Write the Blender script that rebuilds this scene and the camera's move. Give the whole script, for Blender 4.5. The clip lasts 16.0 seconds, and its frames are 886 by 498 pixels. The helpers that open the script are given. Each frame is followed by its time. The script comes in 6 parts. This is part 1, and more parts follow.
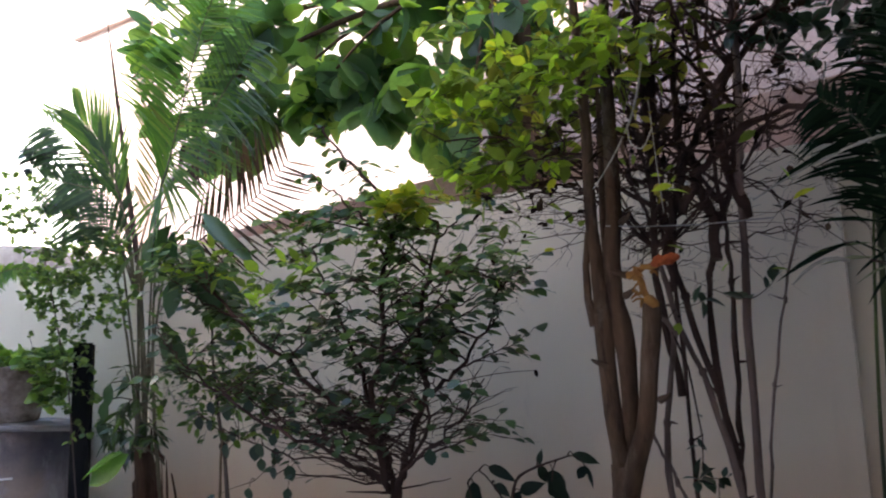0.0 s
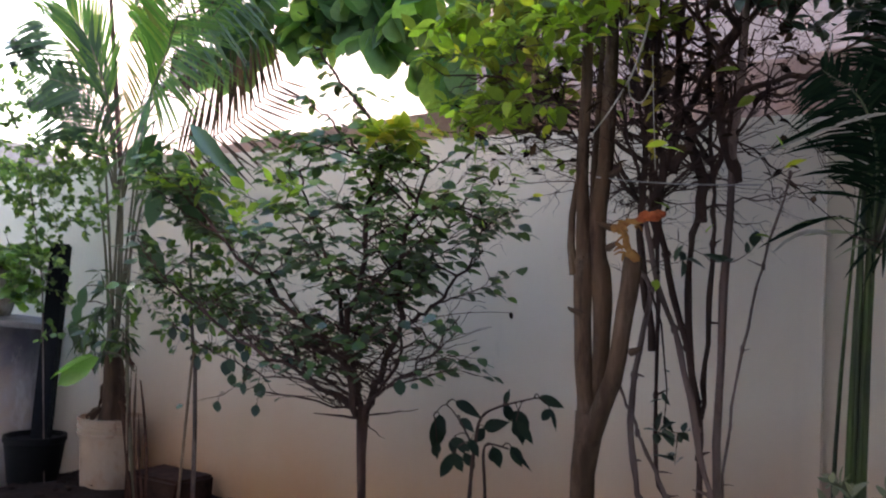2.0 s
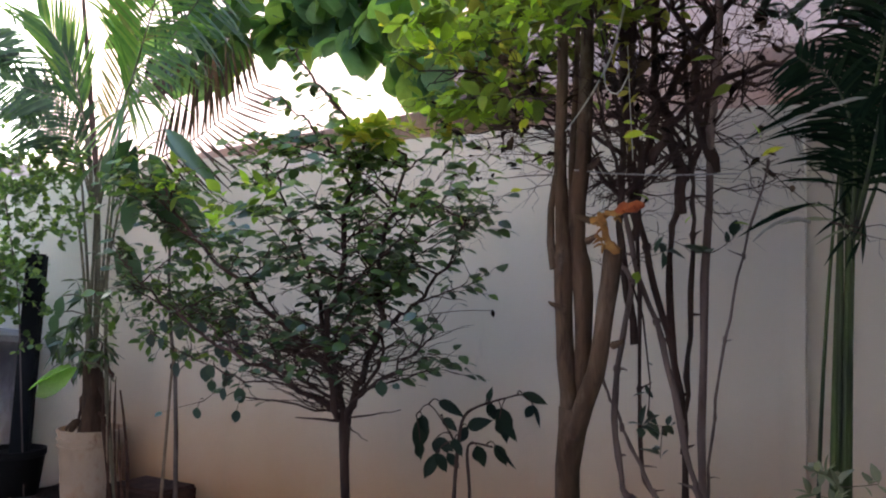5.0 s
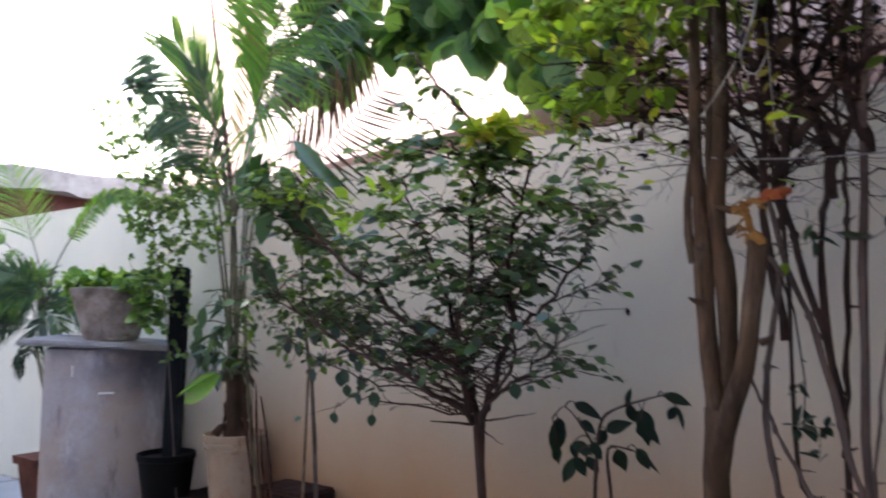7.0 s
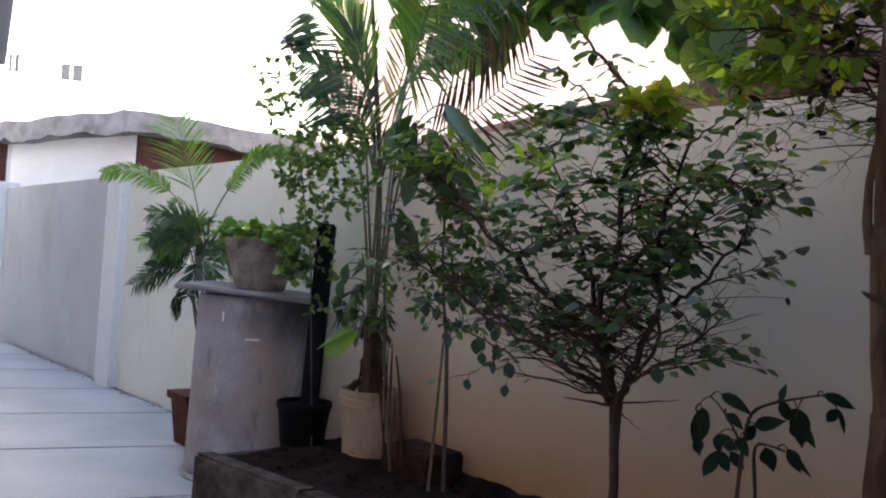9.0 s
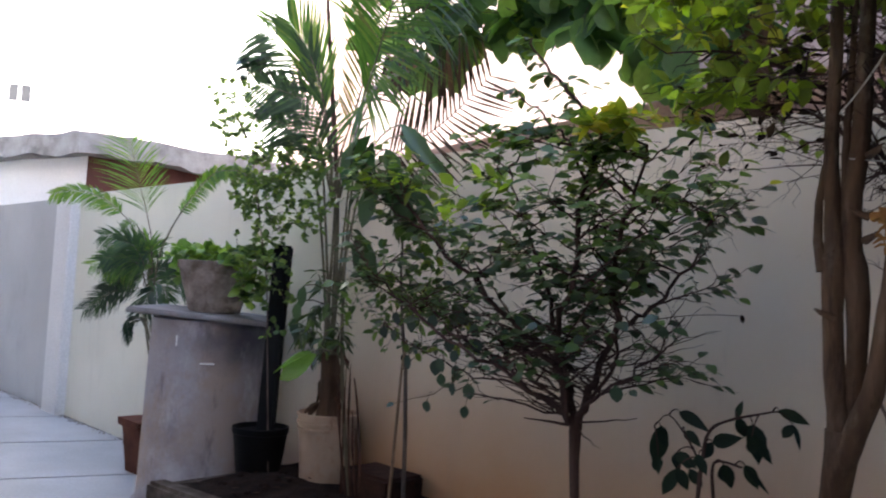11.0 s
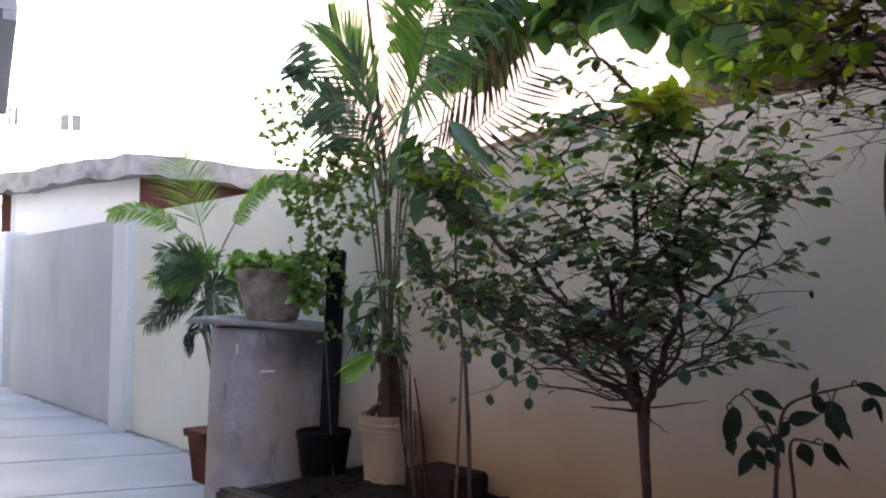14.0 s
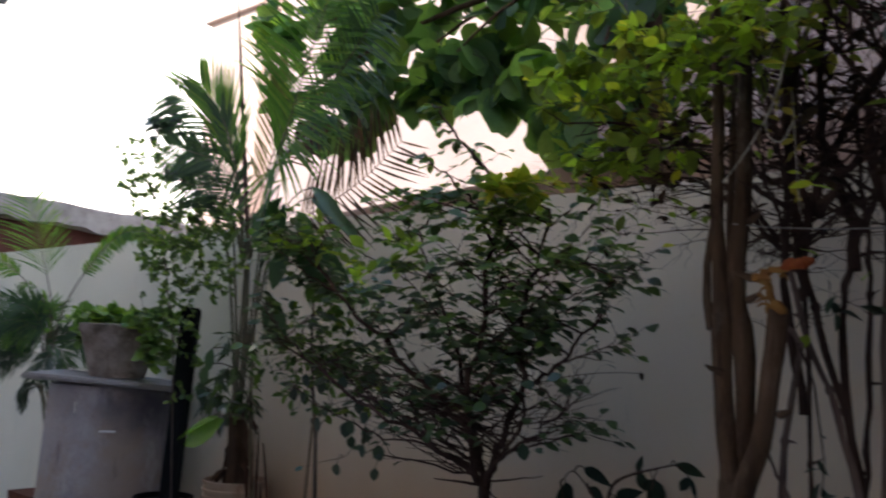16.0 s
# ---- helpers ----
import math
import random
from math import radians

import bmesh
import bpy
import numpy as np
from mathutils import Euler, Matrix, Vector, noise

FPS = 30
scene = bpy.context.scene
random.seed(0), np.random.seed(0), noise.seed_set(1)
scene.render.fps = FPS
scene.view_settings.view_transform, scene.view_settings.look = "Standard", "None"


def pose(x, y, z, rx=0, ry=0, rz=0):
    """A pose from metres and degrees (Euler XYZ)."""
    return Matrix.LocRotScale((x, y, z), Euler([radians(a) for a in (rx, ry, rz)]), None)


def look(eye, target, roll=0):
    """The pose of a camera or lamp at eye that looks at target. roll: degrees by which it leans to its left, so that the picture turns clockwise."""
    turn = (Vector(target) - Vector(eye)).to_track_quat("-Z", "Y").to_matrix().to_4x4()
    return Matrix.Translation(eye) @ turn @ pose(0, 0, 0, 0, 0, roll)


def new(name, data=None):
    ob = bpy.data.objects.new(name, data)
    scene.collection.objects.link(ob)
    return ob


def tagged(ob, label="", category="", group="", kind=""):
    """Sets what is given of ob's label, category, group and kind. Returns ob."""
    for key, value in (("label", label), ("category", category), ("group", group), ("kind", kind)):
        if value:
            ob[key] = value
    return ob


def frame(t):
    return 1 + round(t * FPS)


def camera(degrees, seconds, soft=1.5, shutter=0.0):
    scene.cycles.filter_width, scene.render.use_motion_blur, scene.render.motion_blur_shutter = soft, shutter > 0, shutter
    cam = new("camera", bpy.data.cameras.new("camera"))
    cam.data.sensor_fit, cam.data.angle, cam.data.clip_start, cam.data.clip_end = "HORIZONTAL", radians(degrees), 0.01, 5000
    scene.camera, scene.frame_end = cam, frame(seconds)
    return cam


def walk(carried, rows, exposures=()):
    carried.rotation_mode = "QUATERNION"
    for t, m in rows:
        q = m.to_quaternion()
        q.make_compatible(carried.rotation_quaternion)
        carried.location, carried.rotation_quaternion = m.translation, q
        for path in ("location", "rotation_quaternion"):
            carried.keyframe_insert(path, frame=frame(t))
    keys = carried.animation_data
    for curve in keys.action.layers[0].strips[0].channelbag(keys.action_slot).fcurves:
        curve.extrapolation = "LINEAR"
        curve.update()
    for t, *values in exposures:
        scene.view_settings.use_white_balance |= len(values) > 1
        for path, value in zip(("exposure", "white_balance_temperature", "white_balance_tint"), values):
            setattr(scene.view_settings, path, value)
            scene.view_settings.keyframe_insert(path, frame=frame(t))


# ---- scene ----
# ---- camera ----
cam = camera(56.76, 16.0, soft=2.0, shutter=0.5)
PATH = [
    (0, (0.070, -2.929, 1.356), (-1.004, -1.262, 1.611), -2.85),
    (0.5, (0.050, -2.913, 1.351), (-1.071, -1.276, 1.597), -2.72),
    (1, (0.056, -2.926, 1.353), (-1.004, -1.236, 1.493), 0.97),
    (1.5, (0.062, -2.943, 1.353), (-0.971, -1.231, 1.414), 3.67),
    (2, (0.055, -2.946, 1.349), (-0.984, -1.240, 1.453), 2.58),
    (2.5, (0.050, -2.939, 1.355), (-1.025, -1.260, 1.519), 0.96),
    (3, (0.058, -2.929, 1.362), (-0.961, -1.224, 1.594), 1.57),
    (3.2, (0.058, -2.921, 1.358), (-0.897, -1.182, 1.613), 2.89),
    (5.3, (0.061, -2.906, 1.313), (-0.963, -1.190, 1.411), 0.96),
    (5.5, (0.059, -2.905, 1.311), (-0.978, -1.197, 1.398), 0.75),
    (6, (0.042, -2.896, 1.302), (-1.093, -1.254, 1.435), -0.31),
    (6.5, (0.036, -2.891, 1.302), (-1.124, -1.267, 1.427), -1.42),
    (7, (0.019, -2.881, 1.309), (-1.236, -1.330, 1.440), -0.32),
    (7.5, (0.006, -2.858, 1.322), (-1.407, -1.456, 1.519), 4.34),
    (8, (-0.010, -2.853, 1.330), (-1.508, -1.537, 1.480), 5.21),
    (8.5, (-0.034, -2.851, 1.318), (-1.532, -1.528, 1.383), 4.08),
    (8.7, (-0.036, -2.848, 1.316), (-1.536, -1.526, 1.358), 3.73),
    (10.8, (-0.048, -2.840, 1.314), (-1.501, -1.469, 1.405), 2.85),
    (11, (-0.049, -2.840, 1.314), (-1.478, -1.445, 1.414), 3.23),
    (11.5, (-0.039, -2.845, 1.320), (-1.446, -1.431, 1.469), 4.24),
    (12, (-0.027, -2.850, 1.332), (-1.408, -1.414, 1.509), 5.04),
    (12.5, (-0.045, -2.859, 1.335), (-1.478, -1.475, 1.514), 5.97),
    (13, (-0.071, -2.860, 1.308), (-1.566, -1.539, 1.457), 5.52),
    (13.5, (-0.091, -2.860, 1.272), (-1.632, -1.590, 1.374), 2.92),
    (14, (-0.080, -2.855, 1.267), (-1.586, -1.543, 1.378), 0.38),
    (14.5, (-0.070, -2.860, 1.274), (-1.542, -1.515, 1.421), 0.93),
    (15, (-0.049, -2.864, 1.300), (-1.482, -1.491, 1.546), 2.29),
    (15.5, (-0.033, -2.864, 1.306), (-1.426, -1.457, 1.587), 2.87),
    (16, (-0.004, -2.865, 1.307), (-1.277, -1.344, 1.569), 2.70),
]
EXPOSURES = [(0.0, 3.27, 6700, 15), (0.5, 3.24, 6580, 15), (1.5, 3.6, 6580, 15), (2.0, 3.62, 6580, 15), (3.0, 3.72, 6580, 15), (5.5, 3.64, 6580, 15), (7.0, 3.67, 6580, 15), (8.5, 2.97, 6800, 15),
             (11.0, 3.17, 6800, 15), (13.5, 3.24, 6800, 15), (14.5, 3.07, 6800, 15), (15.0, 2.76, 6900, 16), (15.5, 2.46, 6950, 14), (16.0, 2.30, 6800, 12)]
walk(cam, [(t, look(eye, target, roll)) for t, eye, target, roll in PATH],
     exposures=EXPOSURES)

# ---- world and sun ----
world = bpy.data.worlds.new("world")
scene.world = world
world.use_nodes = True
wn = world.node_tree
sky = wn.nodes.new("ShaderNodeTexSky")
sky.sky_type = "NISHITA"
sky.sun_disc = False
sky.sun_elevation = radians(35)
sky.sun_rotation = radians(150)
wn.links.new(sky.outputs[0], wn.nodes["Background"].inputs[0])
wn.nodes["Background"].inputs[1].default_value = 0.15
sun = new("sun", bpy.data.lights.new("sun", "SUN"))
sun.data.energy, sun.data.angle, sun.data.color = 2.2, radians(0.5), (1.0, 0.96, 0.90)
az = radians(150)
to_sun = Vector((math.sin(az) * math.cos(radians(35)), math.cos(az) * math.cos(radians(35)), math.sin(radians(35))))
sun.matrix_basis = look(to_sun * 20, (0, 0, 0))


# ---- materials ----
def node(nt, kind, **sockets):
    n = nt.nodes.new(kind)
    for k, v in sockets.items():
        n.inputs[k.replace("_", " ")].default_value = v
    return n


def ramp(nt, fac, stops):
    r = nt.nodes.new("ShaderNodeValToRGB")
    while len(r.color_ramp.elements) < len(stops):
        r.color_ramp.elements.new(0.5)
    for e, (p, c) in zip(r.color_ramp.elements, stops):
        e.position, e.color = p, (*c, 1)
    nt.links.new(fac, r.inputs[0])
    return r.outputs[0]


def mixed(nt, fac, a, b, kind="MIX"):
    m = nt.nodes.new("ShaderNodeMix")
    m.data_type, m.blend_type = "RGBA", kind
    for sock, v in ((m.inputs[0], fac), (m.inputs[6], a), (m.inputs[7], b)):
        if isinstance(v, bpy.types.NodeSocket):
            nt.links.new(v, sock)
        else:
            sock.default_value = v if isinstance(v, (int, float)) else (*v, 1)
    return m.outputs[2]


def surface(name, dark, light, scale=8.0, rough=0.8, bump=0.2, grain=60.0, stretch=(1, 1, 1), metal=0.0, stain=None, stain_scale=1.5, stain_at=0.6, speck=0.35):
    """A worn surface: broad mottling, fine grain, relief, and stains of a shape of their own."""
    m = bpy.data.materials.new(name)
    m.use_nodes = True
    nt = m.node_tree
    bsdf = nt.nodes["Principled BSDF"]
    tc = nt.nodes.new("ShaderNodeTexCoord")
    mp = nt.nodes.new("ShaderNodeMapping")
    mp.inputs["Scale"].default_value = stretch
    nt.links.new(tc.outputs["Object"], mp.inputs[0])
    broad = node(nt, "ShaderNodeTexNoise", Scale=scale, Detail=4.0)
    fine = node(nt, "ShaderNodeTexNoise", Scale=grain, Detail=5.0)
    for n in (broad, fine):
        nt.links.new(mp.outputs[0], n.inputs["Vector"])
    col = ramp(nt, broad.outputs[0], [(0.3, dark), (0.7, light)])
    col = mixed(nt, speck, col, ramp(nt, fine.outputs[0], [(0.3, (0.45, 0.45, 0.45)), (0.7, (1, 1, 1))]), "MULTIPLY")
    if stain:
        st = node(nt, "ShaderNodeTexNoise", Scale=stain_scale, Detail=6.0, Roughness=0.65)
        nt.links.new(tc.outputs["Object"], st.inputs["Vector"])
        mask = ramp(nt, st.outputs[0], [(stain_at - 0.07, (0, 0, 0)), (stain_at + 0.1, (0.85, 0.85, 0.85))])
        col = mixed(nt, mask, col, stain)
    nt.links.new(col, bsdf.inputs["Base Color"])
    bsdf.inputs["Roughness"].default_value = rough
    bsdf.inputs["Metallic"].default_value = metal
    bsdf.inputs["Specular IOR Level"].default_value = 0.5 if rough < 0.6 else 0.15
    bp = node(nt, "ShaderNodeBump", Strength=bump, Distance=0.01)
    nt.links.new(fine.outputs[0], bp.inputs["Height"])
    nt.links.new(bp.outputs[0], bsdf.inputs["Normal"])
    return m


def leafy(name, stops, rough=0.4, through_light=0.35, gloss=0.4):
    """Leaves: each one takes its own tint; some light passes through the blade."""
    m = bpy.data.materials.new(name)
    m.use_nodes = True
    nt = m.node_tree
    bsdf = nt.nodes["Principled BSDF"]
    oi = nt.nodes.new("ShaderNodeObjectInfo")
    ge = nt.nodes.new("ShaderNodeNewGeometry")
    add = nt.nodes.new("ShaderNodeMath")
    add.operation = "ADD"
    nt.links.new(oi.outputs["Random"], add.inputs[0])
    nt.links.new(ge.outputs["Random Per Island"], add.inputs[1])
    fr = nt.nodes.new("ShaderNodeMath")
    fr.operation = "FRACT"
    nt.links.new(add.outputs[0], fr.inputs[0])
    col = ramp(nt, fr.outputs[0], stops)
    tc = nt.nodes.new("ShaderNodeTexCoord")
    ns = node(nt, "ShaderNodeTexNoise", Scale=35.0, Detail=3.0)
    nt.links.new(tc.outputs["Object"], ns.inputs["Vector"])
    col = mixed(nt, 0.4, col, ramp(nt, ns.outputs[0], [(0.35, (0.55, 0.6, 0.5)), (0.65, (1, 1, 1))]), "MULTIPLY")
    nt.links.new(col, bsdf.inputs["Base Color"])
    bsdf.inputs["Roughness"].default_value = rough
    bsdf.inputs["Specular IOR Level"].default_value = gloss
    tr = nt.nodes.new("ShaderNodeBsdfTranslucent")
    warm = mixed(nt, 1.0, col, (1.0, 1.0, 0.45), "MULTIPLY")
    bright = mixed(nt, 1.0, warm, (1.6, 1.6, 1.6), "MULTIPLY")
    nt.links.new(bright, tr.inputs[0])
    mx = nt.nodes.new("ShaderNodeMixShader")
    mx.inputs[0].default_value = through_light
    nt.links.new(bsdf.outputs[0], mx.inputs[1])
    nt.links.new(tr.outputs[0], mx.inputs[2])
    nt.links.new(mx.outputs[0], nt.nodes["Material Output"].inputs[0])
    return m


def painted_wall():
    """Pale green-grey limewash with faint streaks; red soil splashed on its foot beside the bed."""
    m = surface("pale_green_limewash", (0.69, 0.695, 0.605), (0.78, 0.78, 0.685), scale=1.3, rough=0.9, bump=0.015, grain=45, speck=0.06)
    nt = m.node_tree
    bsdf = nt.nodes["Principled BSDF"]
    base = bsdf.inputs["Base Color"].links[0].from_socket
    tc = nt.nodes.new("ShaderNodeTexCoord")
    sep = nt.nodes.new("ShaderNodeSeparateXYZ")
    nt.links.new(tc.outputs["Object"], sep.inputs[0])
    ns = node(nt, "ShaderNodeTexNoise", Scale=2.2, Detail=6.0, Roughness=0.6)
    nt.links.new(tc.outputs["Object"], ns.inputs["Vector"])
    h = nt.nodes.new("ShaderNodeMath")
    h.operation = "MULTIPLY_ADD"
    nt.links.new(ns.outputs[0], h.inputs[0])
    h.inputs[1].default_value = -0.4
    nt.links.new(sep.outputs[2], h.inputs[2])
    up = node(nt, "ShaderNodeMapRange")
    nt.links.new(h.outputs[0], up.inputs[0])
    for k, v in ((1, 0.04), (2, 0.82), (3, 1.0), (4, 0.0)):
        up.inputs[k].default_value = v
    along = node(nt, "ShaderNodeMapRange")
    nt.links.new(sep.outputs[0], along.inputs[0])
    for k, v in ((1, -4.6), (2, -3.4), (3, 0.0), (4, 0.9)):
        along.inputs[k].default_value = v
    both = nt.nodes.new("ShaderNodeMath")
    both.operation = "MULTIPLY"
    nt.links.new(up.outputs[0], both.inputs[0])
    nt.links.new(along.outputs[0], both.inputs[1])
    # dust and fade: warm light along x, put into the wall's colour
    dust = node(nt, "ShaderNodeMapRange")
    nt.links.new(sep.outputs[0], dust.inputs[0])
    for k, v in ((1, -4.0), (2, -3.5), (3, 0.0), (4, 0.9)):
        dust.inputs[k].default_value = v
    fade = node(nt, "ShaderNodeMapRange")
    nt.links.new(sep.outputs[0], fade.inputs[0])
    for k, v in ((1, -2.2), (2, -0.4), (3, 1.0), (4, 0.93)):
        fade.inputs[k].default_value = v
    warm_mix = nt.nodes.new("ShaderNodeMath")
    warm_mix.operation = "MULTIPLY"
    nt.links.new(dust.outputs[0], warm_mix.inputs[0])
    nt.links.new(fade.outputs[0], warm_mix.inputs[1])
    base = mixed(nt, warm_mix.outputs[0], base, mixed(nt, ns.outputs[0], (0.69, 0.60, 0.47), (0.755, 0.667, 0.535)))
    col = mixed(nt, both.outputs[0], base, (0.53, 0.265, 0.10))
    # grey-brown weather streaks
    mp = nt.nodes.new("ShaderNodeMapping")
    mp.inputs["Scale"].default_value = (5, 5, 0.5)
    nt.links.new(tc.outputs["Object"], mp.inputs[0])
    s2 = node(nt, "ShaderNodeTexNoise", Scale=1.6, Detail=5.0)
    nt.links.new(mp.outputs[0], s2.inputs["Vector"])
    col = mixed(nt, ramp(nt, s2.outputs[0], [(0.58, (0, 0, 0)), (0.85, (0.2, 0.2, 0.2))]), col, (0.36, 0.35, 0.29))
    nt.links.new(col, bsdf.inputs["Base Color"])
    return m


M_WALL = painted_wall()
M_GREYPAINT = surface("grey_limewash", (0.46, 0.475, 0.48), (0.54, 0.555, 0.56), scale=1.1, rough=0.9, bump=0.015, grain=40, speck=0.06)
M_WHITE = surface("white_limewash", (0.77, 0.78, 0.775), (0.84, 0.84, 0.835), scale=2, rough=0.9, bump=0.1, stain=(0.4, 0.38, 0.34), stain_at=0.72)
M_SLAB = surface("pale_paving_stone", (0.34, 0.355, 0.37), (0.46, 0.475, 0.49), scale=1.6, rough=0.55, bump=0.08, stain=(0.36, 0.36, 0.36), stain_at=0.66)
M_GROUT = surface("dark_joint", (0.05, 0.05, 0.055), (0.09, 0.09, 0.09), rough=0.95)
M_EARTH = surface("yard_earth", (0.16, 0.13, 0.10), (0.24, 0.20, 0.16), scale=0.7, rough=1.0)
M_SOIL = surface("dark_garden_soil", (0.006, 0.0035, 0.003), (0.024, 0.013, 0.009), scale=14, rough=1.0, bump=0.9, grain=70)
M_CONC = surface("weathered_concrete", (0.26, 0.25, 0.24), (0.40, 0.39, 0.375), scale=5, rough=0.9, bump=0.3, stain=(0.13, 0.12, 0.115), stain_scale=3, stain_at=0.6)
M_KERB = surface("dark_weathered_kerb", (0.065, 0.053, 0.044), (0.17, 0.145, 0.125), scale=7, rough=0.95, bump=0.6, stain=(0.035, 0.026, 0.02), stain_scale=5, stain_at=0.52)
M_PIPE = surface("stained_cement_pipe", (0.30, 0.285, 0.305), (0.43, 0.415, 0.44), scale=2.2, rough=0.8, bump=0.12, stain=(0.17, 0.16, 0.18), stain_scale=2.0, stain_at=0.62, stretch=(1, 1, 0.7), speck=0.2)


def add_stain(m, colour, scale, at, most=0.8, stretch=(1, 1, 1), shift=0.0):
    nt = m.node_tree
    socket = nt.nodes["Principled BSDF"].inputs["Base Color"]
    base = socket.links[0].from_socket
    tc = nt.nodes.new("ShaderNodeTexCoord")
    mp = nt.nodes.new("ShaderNodeMapping")
    mp.inputs["Scale"].default_value = stretch
    mp.inputs["Location"].default_value = (shift, shift * 0.7, shift * 1.3)
    nt.links.new(tc.outputs["Object"], mp.inputs[0])
    ns = node(nt, "ShaderNodeTexNoise", Scale=scale, Detail=7.0, Roughness=0.7)
    nt.links.new(mp.outputs[0], ns.inputs["Vector"])
    mask = ramp(nt, ns.outputs[0], [(at - 0.05, (0, 0, 0)), (at + 0.09, (most, most, most))])
    nt.links.new(mixed(nt, mask, base, colour), socket)


add_stain(M_PIPE, (0.34, 0.265, 0.205), 2.0, 0.52, 0.75, (1, 1, 0.8), 3.1)
def add_patch(m, colour, centre, size, most=0.8, scale=6.0):
    """One broad patch of colour round a given place, with a ragged edge."""
    nt = m.node_tree
    socket = nt.nodes["Principled BSDF"].inputs["Base Color"]
    base = socket.links[0].from_socket
    tc = nt.nodes.new("ShaderNodeTexCoord")
    off = nt.nodes.new("ShaderNodeVectorMath")
    off.operation = "SUBTRACT"
    nt.links.new(tc.outputs["Object"], off.inputs[0])
    off.inputs[1].default_value = centre
    div = nt.nodes.new("ShaderNodeVectorMath")
    div.operation = "DIVIDE"
    nt.links.new(off.outputs[0], div.inputs[0])
    div.inputs[1].default_value = size
    ln = nt.nodes.new("ShaderNodeVectorMath")
    ln.operation = "LENGTH"
    nt.links.new(div.outputs[0], ln.inputs[0])
    ns = node(nt, "ShaderNodeTexNoise", Scale=scale, Detail=6.0, Roughness=0.65)
    nt.links.new(tc.outputs["Object"], ns.inputs["Vector"])
    ad = nt.nodes.new("ShaderNodeMath")
    ad.operation = "MULTIPLY_ADD"
    nt.links.new(ns.outputs[0], ad.inputs[0])
    ad.inputs[1].default_value = 1.1
    nt.links.new(ln.outputs["Value"], ad.inputs[2])
    mask = node(nt, "ShaderNodeMapRange")
    nt.links.new(ad.outputs[0], mask.inputs[0])
    for k, v in ((1, 0.75), (2, 1.6), (3, most), (4, 0.0)):
        mask.inputs[k].default_value = v
    nt.links.new(mixed(nt, mask.outputs[0], base, colour), socket)


add_patch(M_PIPE, (0.38, 0.30, 0.24), (-4.2, -0.45, 0.48), (0.22, 0.26, 0.34), 0.75)
# dark blue-grey patch at the pipe's upper right, below the slab
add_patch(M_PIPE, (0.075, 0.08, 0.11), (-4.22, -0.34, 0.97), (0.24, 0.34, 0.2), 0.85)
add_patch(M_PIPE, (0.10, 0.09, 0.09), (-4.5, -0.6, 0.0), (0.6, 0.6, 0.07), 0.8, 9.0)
add_stain(M_PIPE, (0.58, 0.565, 0.59), 3.4, 0.6, 0.6, (1, 1, 0.5), 7.7)
add_stain(M_PIPE, (0.10, 0.095, 0.11), 5.0, 0.62, 0.7, (1.6, 1.6, 0.4), 12.4)
add_stain(M_WALL, (0.42, 0.40, 0.34), 9.0, 0.68, 0.35, (1, 1, 0.35), 5.0)
add_stain(M_WALL, (0.20, 0.18, 0.15), 26.0, 0.715, 0.6, (1, 1, 0.8), 9.0)
add_stain(M_GREYPAINT, (0.34, 0.35, 0.35), 1.3, 0.58, 0.4, (1, 1, 0.6), 2.0)
M_STONE = surface("grey_stone_slab", (0.20, 0.195, 0.20), (0.31, 0.30, 0.30), scale=6, rough=0.75, bump=0.2)
M_POT = surface("mossy_cement_pot", (0.25, 0.215, 0.19), (0.50, 0.435, 0.395), scale=9, rough=0.9, bump=0.4, stain=(0.12, 0.09, 0.065), stain_scale=7, stain_at=0.55)
M_BUCKET = surface("yellowed_white_plastic", (0.37, 0.28, 0.205), (0.53, 0.425, 0.325), scale=4, rough=0.62, bump=0.08, stain=(0.36, 0.21, 0.125), stain_scale=4, stain_at=0.555, speck=0.1)
M_TERRA = surface("terracotta", (0.085, 0.026, 0.016), (0.15, 0.05, 0.029), scale=9, rough=0.8, bump=0.15)
M_BLACK = surface("black_plastic", (0.003, 0.003, 0.0035), (0.007, 0.0065, 0.007), scale=6, rough=0.7, bump=0.1)
M_POST = surface("tarred_post", (0.005, 0.006, 0.008), (0.014, 0.015, 0.017), scale=9, rough=0.9, bump=0.3, stretch=(1, 1, 0.2))
M_BARK = surface("reddish_brown_bark", (0.062, 0.037, 0.022), (0.155, 0.099, 0.062), scale=10, rough=0.9, bump=0.6, grain=50, stretch=(1, 1, 0.25))
M_BARK_GREY = surface("grey_brown_bark", (0.065, 0.052, 0.046), (0.19, 0.155, 0.138), scale=14, rough=0.9, bump=0.6, grain=60, stretch=(1, 1, 0.3))
M_STEM = surface("warm_grey_stem_bark", (0.095, 0.066, 0.056), (0.26, 0.19, 0.165), scale=11, rough=0.9, bump=0.6, grain=60, stretch=(1, 1, 0.22))
add_stain(M_STEM, (0.05, 0.03, 0.025), 14.0, 0.58, 0.7, (1, 1, 0.3), 6.0)
M_BARK_DARK = surface("dark_bark", (0.04, 0.022, 0.017), (0.105, 0.064, 0.052), scale=14, rough=0.9, bump=0.5, stretch=(1, 1, 0.3))
add_stain(M_BUCKET, (0.30, 0.18, 0.115), 5.5, 0.57, 0.7, (1, 1, 0.45), 8.0)
add_stain(M_BUCKET, (0.20, 0.10, 0.06), 12.0, 0.62, 0.7, (1, 1, 0.5), 2.0)
add_stain(M_BARK, (0.22, 0.155, 0.115), 13.0, 0.58, 0.5, (1, 1, 0.3), 1.0)
